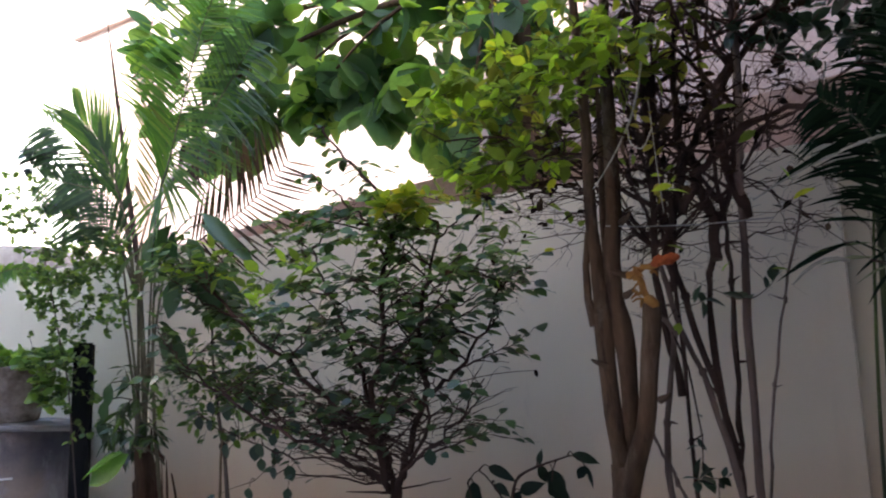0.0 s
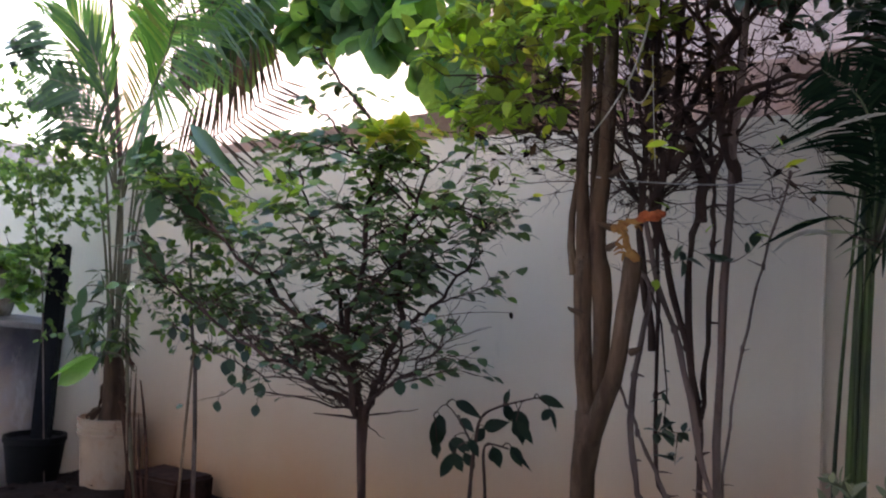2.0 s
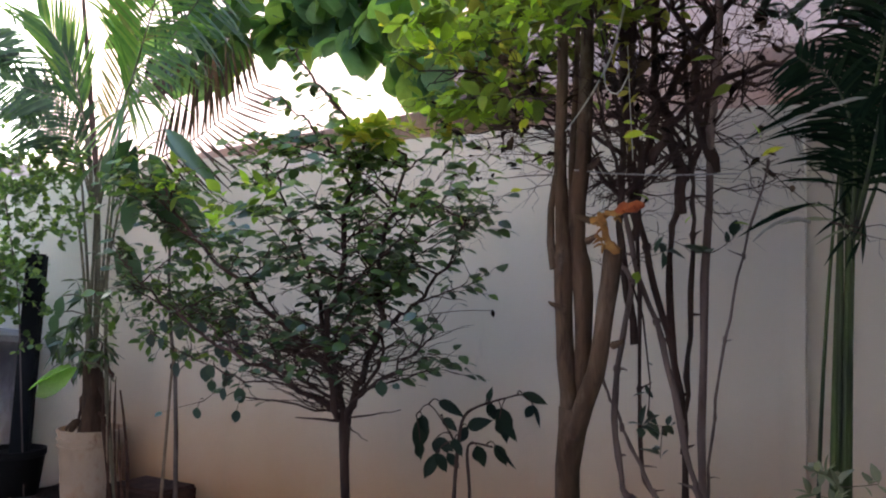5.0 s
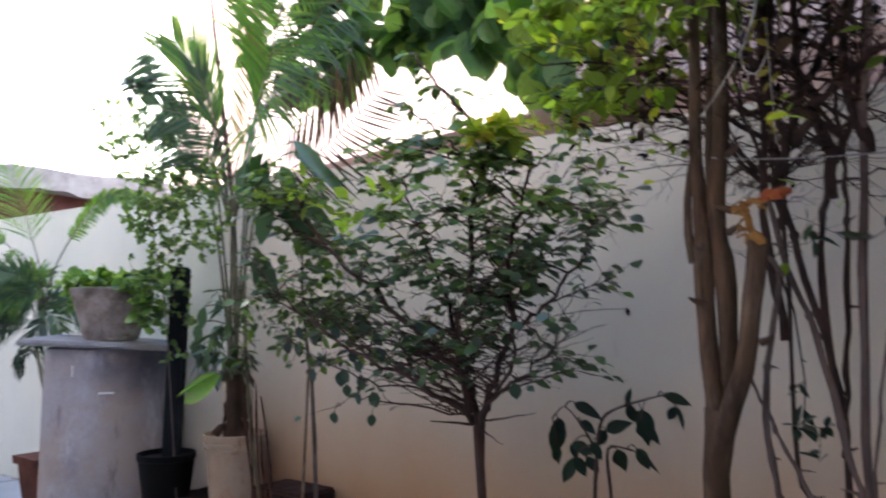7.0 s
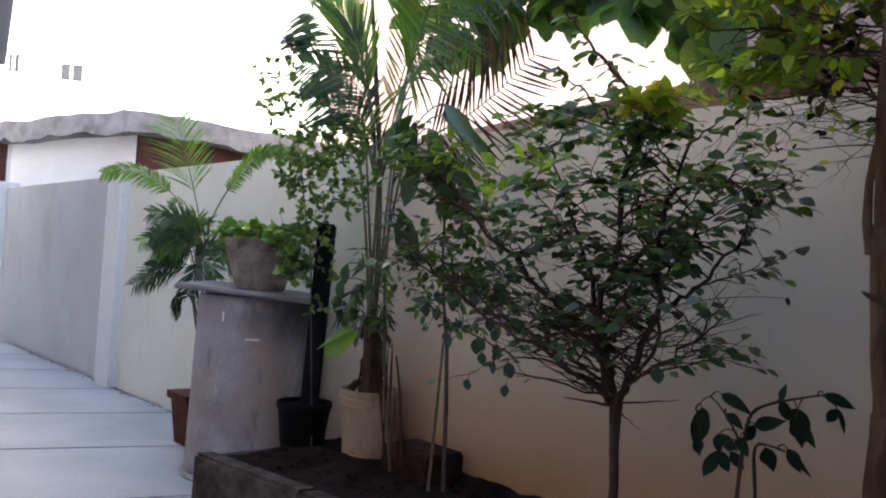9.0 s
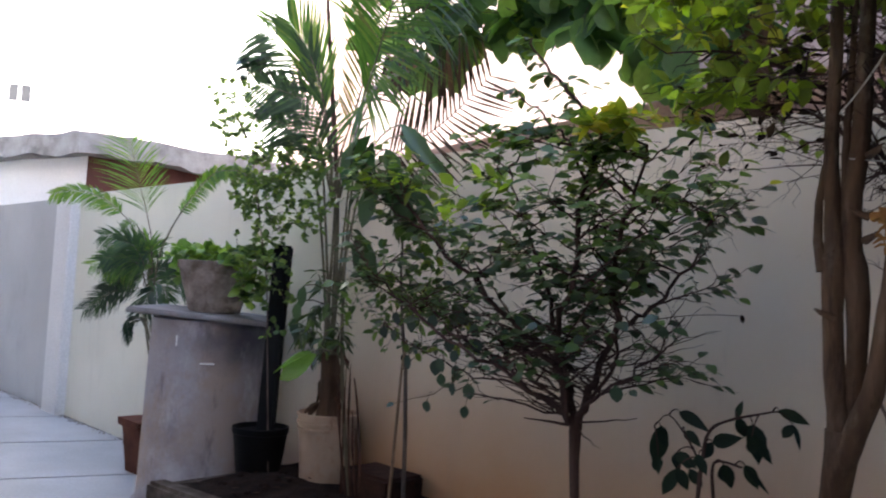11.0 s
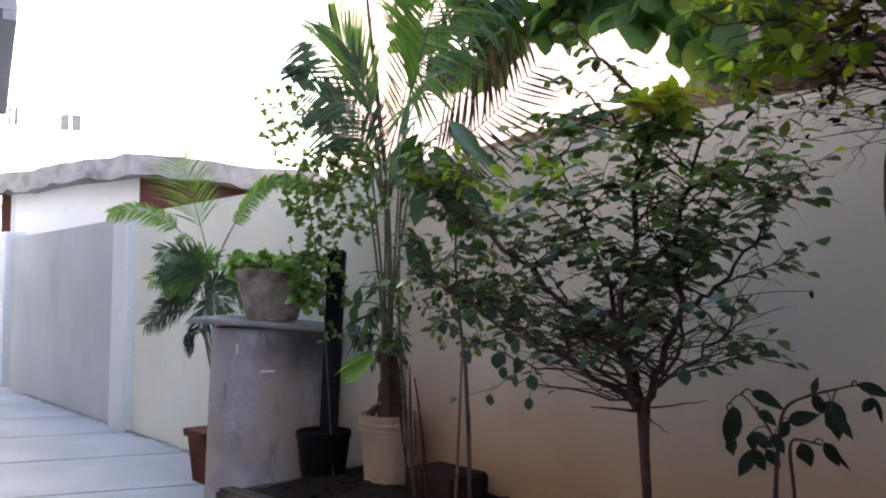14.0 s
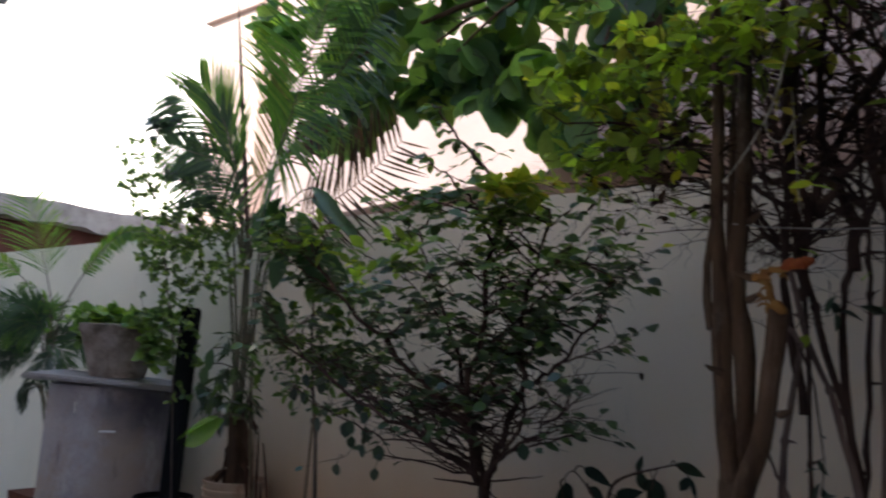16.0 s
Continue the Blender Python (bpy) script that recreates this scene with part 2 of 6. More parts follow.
add_stain(M_BARK, (0.035, 0.02, 0.015), 30.0, 0.58, 0.8, (1, 1, 0.12), 4.0)
add_stain(M_BARK, (0.20, 0.17, 0.13), 9.0, 0.62, 0.5, (1, 1, 0.6), 11.0)
add_stain(M_BARK_GREY, (0.27, 0.215, 0.185), 18.0, 0.56, 0.45, (1, 1, 0.3), 2.0)
M_CANE = surface("tan_cane", (0.16, 0.11, 0.07), (0.30, 0.22, 0.15), scale=20, rough=0.7, bump=0.2)
M_PALMBASE = surface("fibrous_palm_base", (0.05, 0.03, 0.02), (0.13, 0.08, 0.055), scale=18, rough=0.95, bump=0.9, stretch=(1, 1, 0.3))
M_GREENCANE = surface("green_palm_cane", (0.06, 0.055, 0.03), (0.16, 0.145, 0.08), scale=12, rough=0.55, bump=0.15)
M_DARKCANE = surface("deep_green_stalk", (0.008, 0.016, 0.006), (0.075, 0.125, 0.02), scale=12, rough=0.5, bump=0.2, stretch=(3, 3, 0.25))
M_DRY = surface("dry_leaf_sheath", (0.045, 0.021, 0.014), (0.115, 0.056, 0.036), scale=20, rough=0.95, bump=0.4)
M_BOX = surface("rotten_dark_board", (0.022, 0.011, 0.008), (0.06, 0.03, 0.022), scale=14, rough=0.95, bump=0.4)
M_DRYSTALK = surface("bleached_dry_stalk", (0.36, 0.34, 0.28), (0.52, 0.50, 0.43), scale=20, rough=0.8)
M_ORANGE = surface("orange_cloth", (0.30, 0.06, 0.025), (0.46, 0.13, 0.04), scale=30, rough=0.8, bump=0.4)
M_STRAW = surface("faded_yellow_cloth", (0.26, 0.11, 0.035), (0.45, 0.24, 0.07), scale=40, rough=0.9, bump=0.5)
M_PINKWALL = surface("brown_pink_plaster", (0.40, 0.27, 0.225), (0.52, 0.37, 0.315), scale=1.4, rough=0.95, bump=0.2, stain=(0.50, 0.24, 0.16), stain_scale=1.1, stain_at=0.6)
M_PALEPINK = surface("pale_pink_plaster", (0.34, 0.27, 0.25), (0.40, 0.325, 0.305), scale=0.8, rough=0.9, bump=0.1)
M_TANPINK = surface("grey_pink_plaster", (0.33, 0.255, 0.23), (0.41, 0.325, 0.30), scale=1.1, rough=0.95, bump=0.1, stain=(0.36, 0.28, 0.25), stain_scale=1.3, stain_at=0.62)
M_PINK = surface("salmon_plaster", (0.46, 0.345, 0.30), (0.53, 0.41, 0.36), scale=0.9, rough=0.9, bump=0.1)
M_CREAM = surface("cream_plaster", (0.80, 0.78, 0.73), (0.87, 0.85, 0.80), scale=0.3, rough=0.9, bump=0.05)
M_RED = surface("red_oxide_plaster", (0.085, 0.035, 0.03), (0.13, 0.055, 0.047), scale=3, rough=0.9, bump=0.2)
M_PANE = surface("hazy_pane", (0.03, 0.032, 0.037), (0.045, 0.047, 0.052), scale=2, rough=0.6, bump=0.02)
M_SOFFIT = surface("grey_soffit_paint", (0.42, 0.44, 0.48), (0.52, 0.54, 0.58), scale=1.5, rough=0.9, bump=0.1)
M_WIRE = surface("galvanised_wire", (0.3, 0.28, 0.27), (0.45, 0.42, 0.4), scale=20, rough=0.5, metal=0.6)

G = lambda r, g, b: (r, g, b)
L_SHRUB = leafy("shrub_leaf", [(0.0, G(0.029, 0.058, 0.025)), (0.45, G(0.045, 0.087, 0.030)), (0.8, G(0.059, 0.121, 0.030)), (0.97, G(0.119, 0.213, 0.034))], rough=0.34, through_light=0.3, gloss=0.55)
L_UPPER = leafy("paler_shrub_leaf", [(0.0, G(0.042, 0.088, 0.032)), (0.4, G(0.075, 0.15, 0.038)), (0.85, G(0.13, 0.23, 0.042)), (1.0, G(0.22, 0.31, 0.05))], rough=0.4, through_light=0.35, gloss=0.4)
L_LIME = leafy("lime_leaf", [(0.0, G(0.111, 0.163, 0.039)), (0.5, G(0.195, 0.286, 0.055)), (0.85, G(0.351, 0.546, 0.072)), (1.0, G(0.598, 0.585, 0.078))], through_light=0.6)
L_OLIVE = leafy("olive_leaf", [(0.0, G(0.075, 0.105, 0.03)), (0.6, G(0.135, 0.175, 0.045)), (1.0, G(0.24, 0.25, 0.06))], rough=0.55, through_light=0.6, gloss=0.1)
L_YELLOW = leafy("yellowing_leaf", [(0.0, G(0.16, 0.25, 0.035)), (0.5, G(0.27, 0.36, 0.04)), (0.85, G(0.42, 0.42, 0.045)), (1.0, G(0.52, 0.42, 0.05))], through_light=0.3)
L_SERE = leafy("yellowed_leaf", [(0.0, G(0.16, 0.15, 0.04)), (0.6, G(0.32, 0.28, 0.06)), (1.0, G(0.45, 0.36, 0.10))], rough=0.7, through_light=0.3, gloss=0.1)
L_BROAD = leafy("broad_leaf", [(0.0, G(0.05, 0.115, 0.08)), (0.4, G(0.095, 0.20, 0.095)), (0.8, G(0.15, 0.28, 0.10)), (1.0, G(0.26, 0.40, 0.10))], rough=0.4, through_light=0.6)
L_GLOSS = leafy("waxy_leaf", [(0.0, G(0.045, 0.11, 0.06)), (0.6, G(0.065, 0.145, 0.07)), (1.0, G(0.09, 0.18, 0.065))], rough=0.22, through_light=0.3, gloss=0.7)
# vivid green that puts a fleck of sun into the leaf colour
L_SUNLEAF = leafy("sunlit_leaf", [(0.0, G(0.20, 0.42, 0.09)), (1.0, G(0.26, 0.48, 0.12))], rough=0.2, through_light=0.4, gloss=0.8)
L_DULL = leafy("dull_dark_leaf", [(0.0, G(0.009, 0.020, 0.014)), (0.6, G(0.014, 0.030, 0.018)), (1.0, G(0.022, 0.042, 0.022))], rough=0.55, through_light=0.12, gloss=0.2)
L_DEAD = leafy("blackened_leaf", [(0.0, G(0.022, 0.014, 0.011)), (0.7, G(0.045, 0.028, 0.02)), (1.0, G(0.08, 0.05, 0.03))], rough=0.9, through_light=0.1, gloss=0.05)
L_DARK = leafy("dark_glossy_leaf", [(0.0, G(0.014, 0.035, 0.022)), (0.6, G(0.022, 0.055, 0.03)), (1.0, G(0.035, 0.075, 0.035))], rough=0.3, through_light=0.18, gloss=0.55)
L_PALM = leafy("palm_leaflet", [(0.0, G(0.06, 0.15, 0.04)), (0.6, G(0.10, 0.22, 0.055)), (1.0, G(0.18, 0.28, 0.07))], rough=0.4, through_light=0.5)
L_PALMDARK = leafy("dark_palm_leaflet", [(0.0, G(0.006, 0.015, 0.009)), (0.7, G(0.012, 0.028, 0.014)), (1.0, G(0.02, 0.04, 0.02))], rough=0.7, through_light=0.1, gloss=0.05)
# the palm leaflet again, darkened for fronds that stand in shade
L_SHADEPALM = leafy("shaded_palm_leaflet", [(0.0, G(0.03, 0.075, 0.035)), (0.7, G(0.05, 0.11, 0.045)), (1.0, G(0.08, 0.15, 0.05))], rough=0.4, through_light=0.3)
L_OLIVEPALM = leafy("olive_palm_leaflet", [(0.0, G(0.07, 0.10, 0.035)), (0.6, G(0.11, 0.15, 0.045)), (1.0, G(0.20, 0.20, 0.07))], rough=0.45, through_light=0.4)
L_LONGLEAF = leafy("long_drooping_leaf", [(0.0, G(0.035, 0.085, 0.04)), (0.5, G(0.055, 0.125, 0.05)), (1.0, G(0.09, 0.18, 0.06))], rough=0.36, through_light=0.3, gloss=0.5)
L_POTLEAF = leafy("pale_trailing_leaf", [(0.0, G(0.07, 0.15, 0.05)), (0.5, G(0.15, 0.29, 0.075)), (1.0, G(0.27, 0.42, 0.10))], rough=0.35, through_light=0.4)
L_IVY = leafy("creeper_leaf", [(0.0, G(0.065, 0.125, 0.05)), (0.6, G(0.115, 0.205, 0.065)), (1.0, G(0.22, 0.34, 0.08))], rough=0.45, through_light=0.4)
L_BROWN = leafy("dead_leaf", [(0.0, G(0.035, 0.02, 0.012)), (0.6, G(0.06, 0.035, 0.02)), (1.0, G(0.11, 0.065, 0.03))], rough=0.8, through_light=0.2)
L_PALE = leafy("greyish_leaf", [(0.0, G(0.16, 0.2, 0.14)), (1.0, G(0.34, 0.36, 0.30))], rough=0.7)


# ---- shape tools ----
def V(*a):
    return Vector(a)


class Geo:
    """Verts and faces gathered for one mesh."""

    def __init__(self):
        self.v, self.f = [], []

    def add(self, verts, faces):
        o = len(self.v)
        self.v += [tuple(p) for p in verts]
        self.f += [tuple(i + o for i in q) for q in faces]

    def prism(self, corners, z0, z1):
        n = len(corners)
        vs = [(x, y, z0) for x, y in corners] + [(x, y, z1) for x, y in corners]
        self.add(vs, [tuple(reversed(range(n))), tuple(range(n, 2 * n))] + [(i, (i + 1) % n, n + (i + 1) % n, n + i) for i in range(n)])

    def box(self, a, b):
        self.prism([(a[0], a[1]), (b[0], a[1]), (b[0], b[1]), (a[0], b[1])], a[2], b[2])

    def tube(self, pts, radii, n=7, wob=0.0, rng=None):
        pts = [Vector(p) for p in pts]
        if isinstance(radii, (int, float)):
            radii = [radii] * len(pts)
        rings, faces = [], []
        side = None
        for i, p in enumerate(pts):
            d = (pts[min(i + 1, len(pts) - 1)] - pts[max(i - 1, 0)])
            d = d.normalized() if d.length > 1e-7 else V(0, 0, 1)
            if side is None:
                side = d.orthogonal().normalized()
            side = (side - d * side.dot(d))
            side = side.normalized() if side.length > 1e-5 else d.orthogonal().normalized()
            up = d.cross(side)
            for k in range(n):
                a = 2 * math.pi * k / n
                r = radii[i] * (1 + (rng.uniform(-wob, wob) if rng else 0))
                rings.append(p + (side * math.cos(a) + up * math.sin(a)) * r)
        for i in range(len(pts) - 1):
            for k in range(n):
                j = (k + 1) % n
                faces.append((i * n + k, i * n + j, (i + 1) * n + j, (i + 1) * n + k))
        faces.append(tuple(reversed(range(n))))
        faces.append(tuple(range((len(pts) - 1) * n, len(pts) * n)))
        self.add(rings, faces)

    def lathe(self, profile, centre, n=32, wob=0.0, rng=None):
        vs, fs = [], []
        for r, z in profile:
            for k in range(n):
                a = 2 * math.pi * k / n
                q = r * (1 + (rng.uniform(-wob, wob) if rng else 0))
                vs.append((centre[0] + q * math.cos(a), centre[1] + q * math.sin(a), centre[2] + z))
        for i in range(len(profile) - 1):
            for k in range(n):
                j = (k + 1) % n
                fs.append((i * n + k, i * n + j, (i + 1) * n + j, (i + 1) * n + k))
        fs.append(tuple(reversed(range(n))))
        fs.append(tuple(range((len(profile) - 1) * n, len(profile) * n)))
        self.add(vs, fs)

    def leaf(self, m, shape):
        self.add([m @ Vector(p) for p in shape[0]], shape[1])

    def mesh(self, name, mat, smooth=True):
        me = bpy.data.meshes.new(name)
        me.from_pydata(self.v, [], self.f)
        me.materials.append(mat)
        me.update()
        if smooth:
            me.polygons.foreach_set("use_smooth", [True] * len(me.polygons))
            me.set_sharp_from_angle(angle=radians(38))
        return me


def thing(name, at, label, category, group="", kind=""):
    e = new(name)
    e.matrix_basis = pose(*at)
    return tagged(e, label, category, group, kind)


def hang(ob, parent):
    ob.parent = parent
    if parent.type == "EMPTY":
        ob.matrix_parent_inverse = parent.matrix_basis.inverted()
    return ob


def part(name, geo, mat, parent, label="", kind="", smooth=True):
    ob = new(name, geo.mesh(name, mat, smooth) if isinstance(geo, Geo) else geo)
    hang(ob, parent)
    return tagged(ob, label, kind=kind)


def single(name, geo, mat, label, category, kind="", smooth=True):
    return tagged(new(name, geo.mesh(name, mat, smooth)), label, category, kind=kind)


def soft_box(a, b, bevel=0.012, seg=2, jitter=0.0, seed=1):
    """A box with rounded, slightly uneven edges."""
    bm = bmesh.new()
    bmesh.ops.create_cube(bm, size=1.0)
    for v in bm.verts:
        v.co = V(*[(a[i] + b[i]) / 2 + v.co[i] * (b[i] - a[i]) for i in range(3)])
    bmesh.ops.bevel(bm, geom=bm.edges[:], offset=bevel, segments=seg, affect="EDGES")
    if jitter:
        rg = random.Random(seed)
        for v in bm.verts:
            v.co += V(rg.uniform(-1, 1), rg.uniform(-1, 1), rg.uniform(-1, 1)) * jitter
    g = Geo()
    bm.verts.index_update()
    g.add([v.co for v in bm.verts], [[v.index for v in f.verts] for f in bm.faces])
    bm.free()
    return g


def blade(profile, droop=0.15, fold=0.25):
    """A leaf one unit long, along x, with its midrib folded; profile: rows of (along, half width)."""
    vs, fs = [], []
    for t, w in profile:
        z = -droop * t * t
        vs += [(t, w, z + fold * w), (t, 0, z), (t, -w, z + fold * w)]
    for i in range(len(profile) - 1):
        a, b = 3 * i, 3 * i + 3
        fs += [(a, a + 1, b + 1, b), (a + 1, a + 2, b + 2, b + 1)]
    return vs, fs


OVAL = blade([(0, 0.004), (0.06, 0.06), (0.25, 0.25), (0.5, 0.31), (0.78, 0.22), (1.0, 0.02)], droop=0.25, fold=0.15)
OVATE = blade([(0, 0.004), (0.05, 0.02), (0.25, 0.2), (0.5, 0.25), (0.75, 0.17), (1.0, 0.005)])
ROUND = blade([(0, 0.02), (0.08, 0.2), (0.3, 0.4), (0.58, 0.42), (0.83, 0.28), (1.0, 0.02)], droop=0.2, fold=0.15)
LANCE = blade([(0, 0.004), (0.12, 0.05), (0.4, 0.13), (0.7, 0.09), (1.0, 0.004)], droop=0.25, fold=0.3)
LONG = blade([(0, 0.01), (0.1, 0.06), (0.3, 0.15), (0.55, 0.18), (0.8, 0.12), (1.0, 0.004)], droop=0.35, fold=0.25)



def leaf_pose(at, way, face, size, width=1.0):
    x = Vector(way).normalized()
    f = Vector(face)
    y = f.cross(x)
    y = y.normalized() if y.length > 1e-4 else x.orthogonal().normalized()
    z = x.cross(y)
    m = Matrix((x, y, z)).transposed().to_4x4()
    return Matrix.Translation(at) @ m @ Matrix.Diagonal((size, size * width, size, 1))


def rand_unit(rg):
    while True:
        p = V(rg.uniform(-1, 1), rg.uniform(-1, 1), rg.uniform(-1, 1))
        if 0.05 < p.length < 1:
            return p.normalized()


def in_blob(blob, rg):
    cx, cy, cz, rx, ry, rz = blob[:6]
    while True:
        p = V(rg.uniform(-1, 1), rg.uniform(-1, 1), rg.uniform(-1, 1))
        if p.length < 1:
            return V(cx + p.x * rx, cy + p.y * ry, cz + p.z * rz)


def grow(wood, poses, nodes, blobs, rg, per=6, size=0.055, width=1.0, r0=0.004, sag=0.0, spread=0.9, lift=0.35, keep=1.0, rmin=0.0012, wiggle=0.12, flat=1.0):
    """Twigs from the skeleton's nodes to points scattered in the blobs, with leaves along each twig's outer part."""
    goals = []
    for b in blobs:
        goals += [in_blob(b, rg) for _ in range(b[6])]
    arr = np.array([tuple(n) for n in nodes])
    goals.sort(key=lambda p: float(np.min(np.linalg.norm(arr - np.array(p), axis=1))))
    pool = [tuple(n) for n in nodes]
    for g in goals:
        a = np.array(pool)
        d = a - np.array(g)
        cost = np.linalg.norm(d, axis=1) + 0.5 * np.maximum(0, d[:, 2])
        p = Vector(pool[int(np.argmin(cost))])
        span = (g - p).length
        mid = (p + g) / 2 + rand_unit(rg) * span * wiggle - V(0, 0, sag * span)
        q1, q2 = p.lerp(mid, 0.6), mid.lerp(g, 0.5)
        r = min(r0, rmin + 0.007 * span)
        wood.tube([p, q1, q2, g], [r, r * 0.8, r * 0.55, r * 0.35], n=5)
        if rg.random() < keep:
            pool += [tuple(q1), tuple(q2), tuple(g)]
        way = (g - p).normalized() if span > 1e-4 else V(0, 0, 1)
        for i in range(per):
            t = 1 - 0.75 * (i / max(per, 1)) * rg.uniform(0.7, 1)
            at = q1.lerp(g, t) if t < 1 else g
            w = way * 0.5 + rand_unit(rg) * spread + V(0, 0, lift)
            w = V(w.x, w.y, w.z * flat).normalized()
            f = (V(0, 0, 1) + rand_unit(rg) * 0.7)
            poses.append(leaf_pose(at, w, f, size * rg.uniform(0.6, 1.25), width * rg.uniform(0.8, 1.15)))


def sprays(wood, nodes, count, rg, length=(0.2, 0.5), slope=(-20, 50), r=(0.0015, 0.004), depth=0.4, droop=0.08, jit=0.02, forks=3, sides=(-1, 1)):
    """Long thin branches, each forking into a few finer ones; gives back points along them."""
    out = []

    def one(p, d, ln, rr, level):
        n = 7 if level == 0 else 5
        pts = [p]
        for i in range(1, n):
            u = i / (n - 1)
            pts.append(p + d * ln * u - V(0, 0, droop * ln * u * u) + rand_unit(rg) * jit * (0.5 + u))
        wood.tube(pts, [rr * (1 - 0.75 * i / (n - 1)) for i in range(n)], n=5)
        out.extend(pts[2:])
        if level < 2:
            for _ in range(forks if level == 0 else 2):
                q = pts[rg.randrange(1, n)]
                d2 = (d + rand_unit(rg) * 0.85).normalized()
                one(q, d2, ln * rg.uniform(0.3, 0.6), rr * 0.6, level + 1)

    for _ in range(count):
        a = radians(rg.uniform(*slope))
        d = V(rg.choice(sides) * math.cos(a), rg.uniform(-depth, depth), math.sin(a)).normalized()
        one(Vector(rg.choice(nodes)), d, rg.uniform(*length), rg.uniform(*r), 0)
    return out


def leaves_on(points, count, rg, size, width=1.0, flat=0.6, lift=0.0):
    res = []
    for _ in range(count):
        w = rand_unit(rg) + V(0, 0, lift)
        res.append(leaf_pose(rg.choice(points), (w.x, w.y, w.z * flat), V(0, 0, 1) + rand_unit(rg) * 0.7, size * rg.uniform(0.6, 1.25), width * rg.uniform(0.8, 1.15)))
    return res


def curve(knots, n=12):
    """A smooth line through the knots."""
    k = [Vector(p) for p in knots]
    k = [k[0] * 2 - k[1]] + k + [k[-1] * 2 - k[-2]]
    res = []
    for i in range(n):
        u = (len(k) - 3) * i / (n - 1)
        j = min(int(u), len(k) - 4)
        u -= j
        a, b, c, d = k[j:j + 4]
        res.append(0.5 * (2 * b + (c - a) * u + (2 * a - 5 * b + 4 * c - d) * u * u + (3 * b - a - 3 * c + d) * u * u * u))
    return res


def foliage(name, poses, shape, mat, parent, singles=300, label="", rg=None):
    """The first of the leaves as pieces of their own on one mesh, the rest joined."""
    g = Geo()
    g.leaf(Matrix.Identity(4), shape)
    me = g.mesh("leaf", mat)
    for m in poses[:singles]:
        ob = new("leaf", me)
        hang(ob, parent)
        ob.matrix_basis = m
    if len(poses) > singles:
        rest = Geo()
        for m in poses[singles:]:
            rest.leaf(m, shape)
        part(name, rest, mat, parent, label, kind="stuff")


def bend(a, b, n=8, bow=V(0, 0, 0)):
    """Points from a to b on an arc that bows by the given offset."""
    a, b = Vector(a), Vector(b)
    return [a.lerp(b, i / (n - 1)) + Vector(bow) * (4 * (i / (n - 1)) * (1 - i / (n - 1))) for i in range(n)]


def frond(parent, pts, length, count, mat, stalk_mat, rg, start=0.25, rise=0.35, thin=0.013, hang_down=0.35, face=V(0, -1, 0.4), r=0.006, label="", one_side=0.0):
    """A feather-leaved palm frond: a tapered stalk and two rows of narrow leaflets."""
    pts = [Vector(p) for p in pts]
    stalk = Geo()
    stalk.tube(pts, [r * (1 - 0.8 * i / (len(pts) - 1)) for i in range(len(pts))], n=6)
    fr = part("frond", stalk, stalk_mat, parent, label)
    lf = Geo()
    n = len(pts) - 1
    for i in range(count):
        u = start + (1 - start) * i / (count - 1)
        k = min(int(u * n), n - 1)
        p = pts[k].lerp(pts[k + 1], u * n - k)
        d = (pts[k + 1] - pts[k]).normalized()
        for s in (-1, 1):
            if one_side and s != (1 if one_side > 0 else -1) and rg.random() < 0.8:
                continue
            out = (d.cross(Vector(face)).normalized() * s)
            ln = length * (0.45 + 0.55 * math.sin(math.pi * min(1, (u - start) / (1 - start) * 0.8 + 0.2))) * rg.uniform(0.85, 1.1)
            w0 = (out + d * rise + rand_unit(rg) * 0.12).normalized()
            sagging = hang_down * ln * rg.uniform(0.7, 1.3)
            e = w0.cross(Vector(face)).normalized() * thin * rg.uniform(0.8, 1.15)
            row = []
            for t_, w_ in ((0, 0.4), (0.3, 1.0), (0.65, 0.75)):
                c_ = p + w0 * ln * t_ - V(0, 0, sagging * t_ * t_)
                row += [c_ - e * w_, c_ + e * w_]
            row.append(p + w0 * ln - V(0, 0, sagging))
            lf.add(row, [(0, 1, 3, 2), (2, 3, 5, 4), (4, 5, 6)])
    part("feathering", lf, mat, fr, kind="stuff")
    return fr

# ---- the large structure ----
g = Geo()
g.add([(-900, -900, -0.05), (900, -900, -0.05), (900, 900, -0.05), (-900, 900, -0.05)], [(0, 1, 2, 3)])
single("ground", g, M_EARTH, "bare brown earth stretching away round the yard", "ground", "structure", False)

# driveway: pale stone strips that cross the drive askew, with dark sunk joints
drive = thing("pavement", (-6, -2, 0), "pale grey stone paving strips with dark joints", "pavement", kind="structure")
g = Geo()
g.prism([(-26, -7), (4, -7), (4, -0.01), (-26, -0.01)], -0.04, -0.016)
part("joint_bed", g, M_GROUT, drive, "dark sunk joints", smooth=False)
SKEW = 0.36
paving_x = [-8.0 + 1.25 * k for k in range(-16, 16)]

# boundary wall with proud piers
wall = thing("wall_north", (-6, 0, 0), "pale green limewashed boundary wall with red soil splashes", "wall", kind="structure")
g = Geo()
g.box((-8.05, 0, -0.05), (-0.274, 0.13, 2.0))
part("wall_face", g, M_WALL, wall, smooth=False)
g = Geo()
g.box((-40, 0.012, -0.05), (-8.05, 0.13, 1.985))
part("grey_panel", g, M_GREYPAINT, wall, "greyer stretch of the wall past the pier", smooth=False)
part("pier", soft_box((-3.84, -0.07, -0.05), (-3.66, 0.16, 2.04), 0.006, 1), M_WALL, wall)
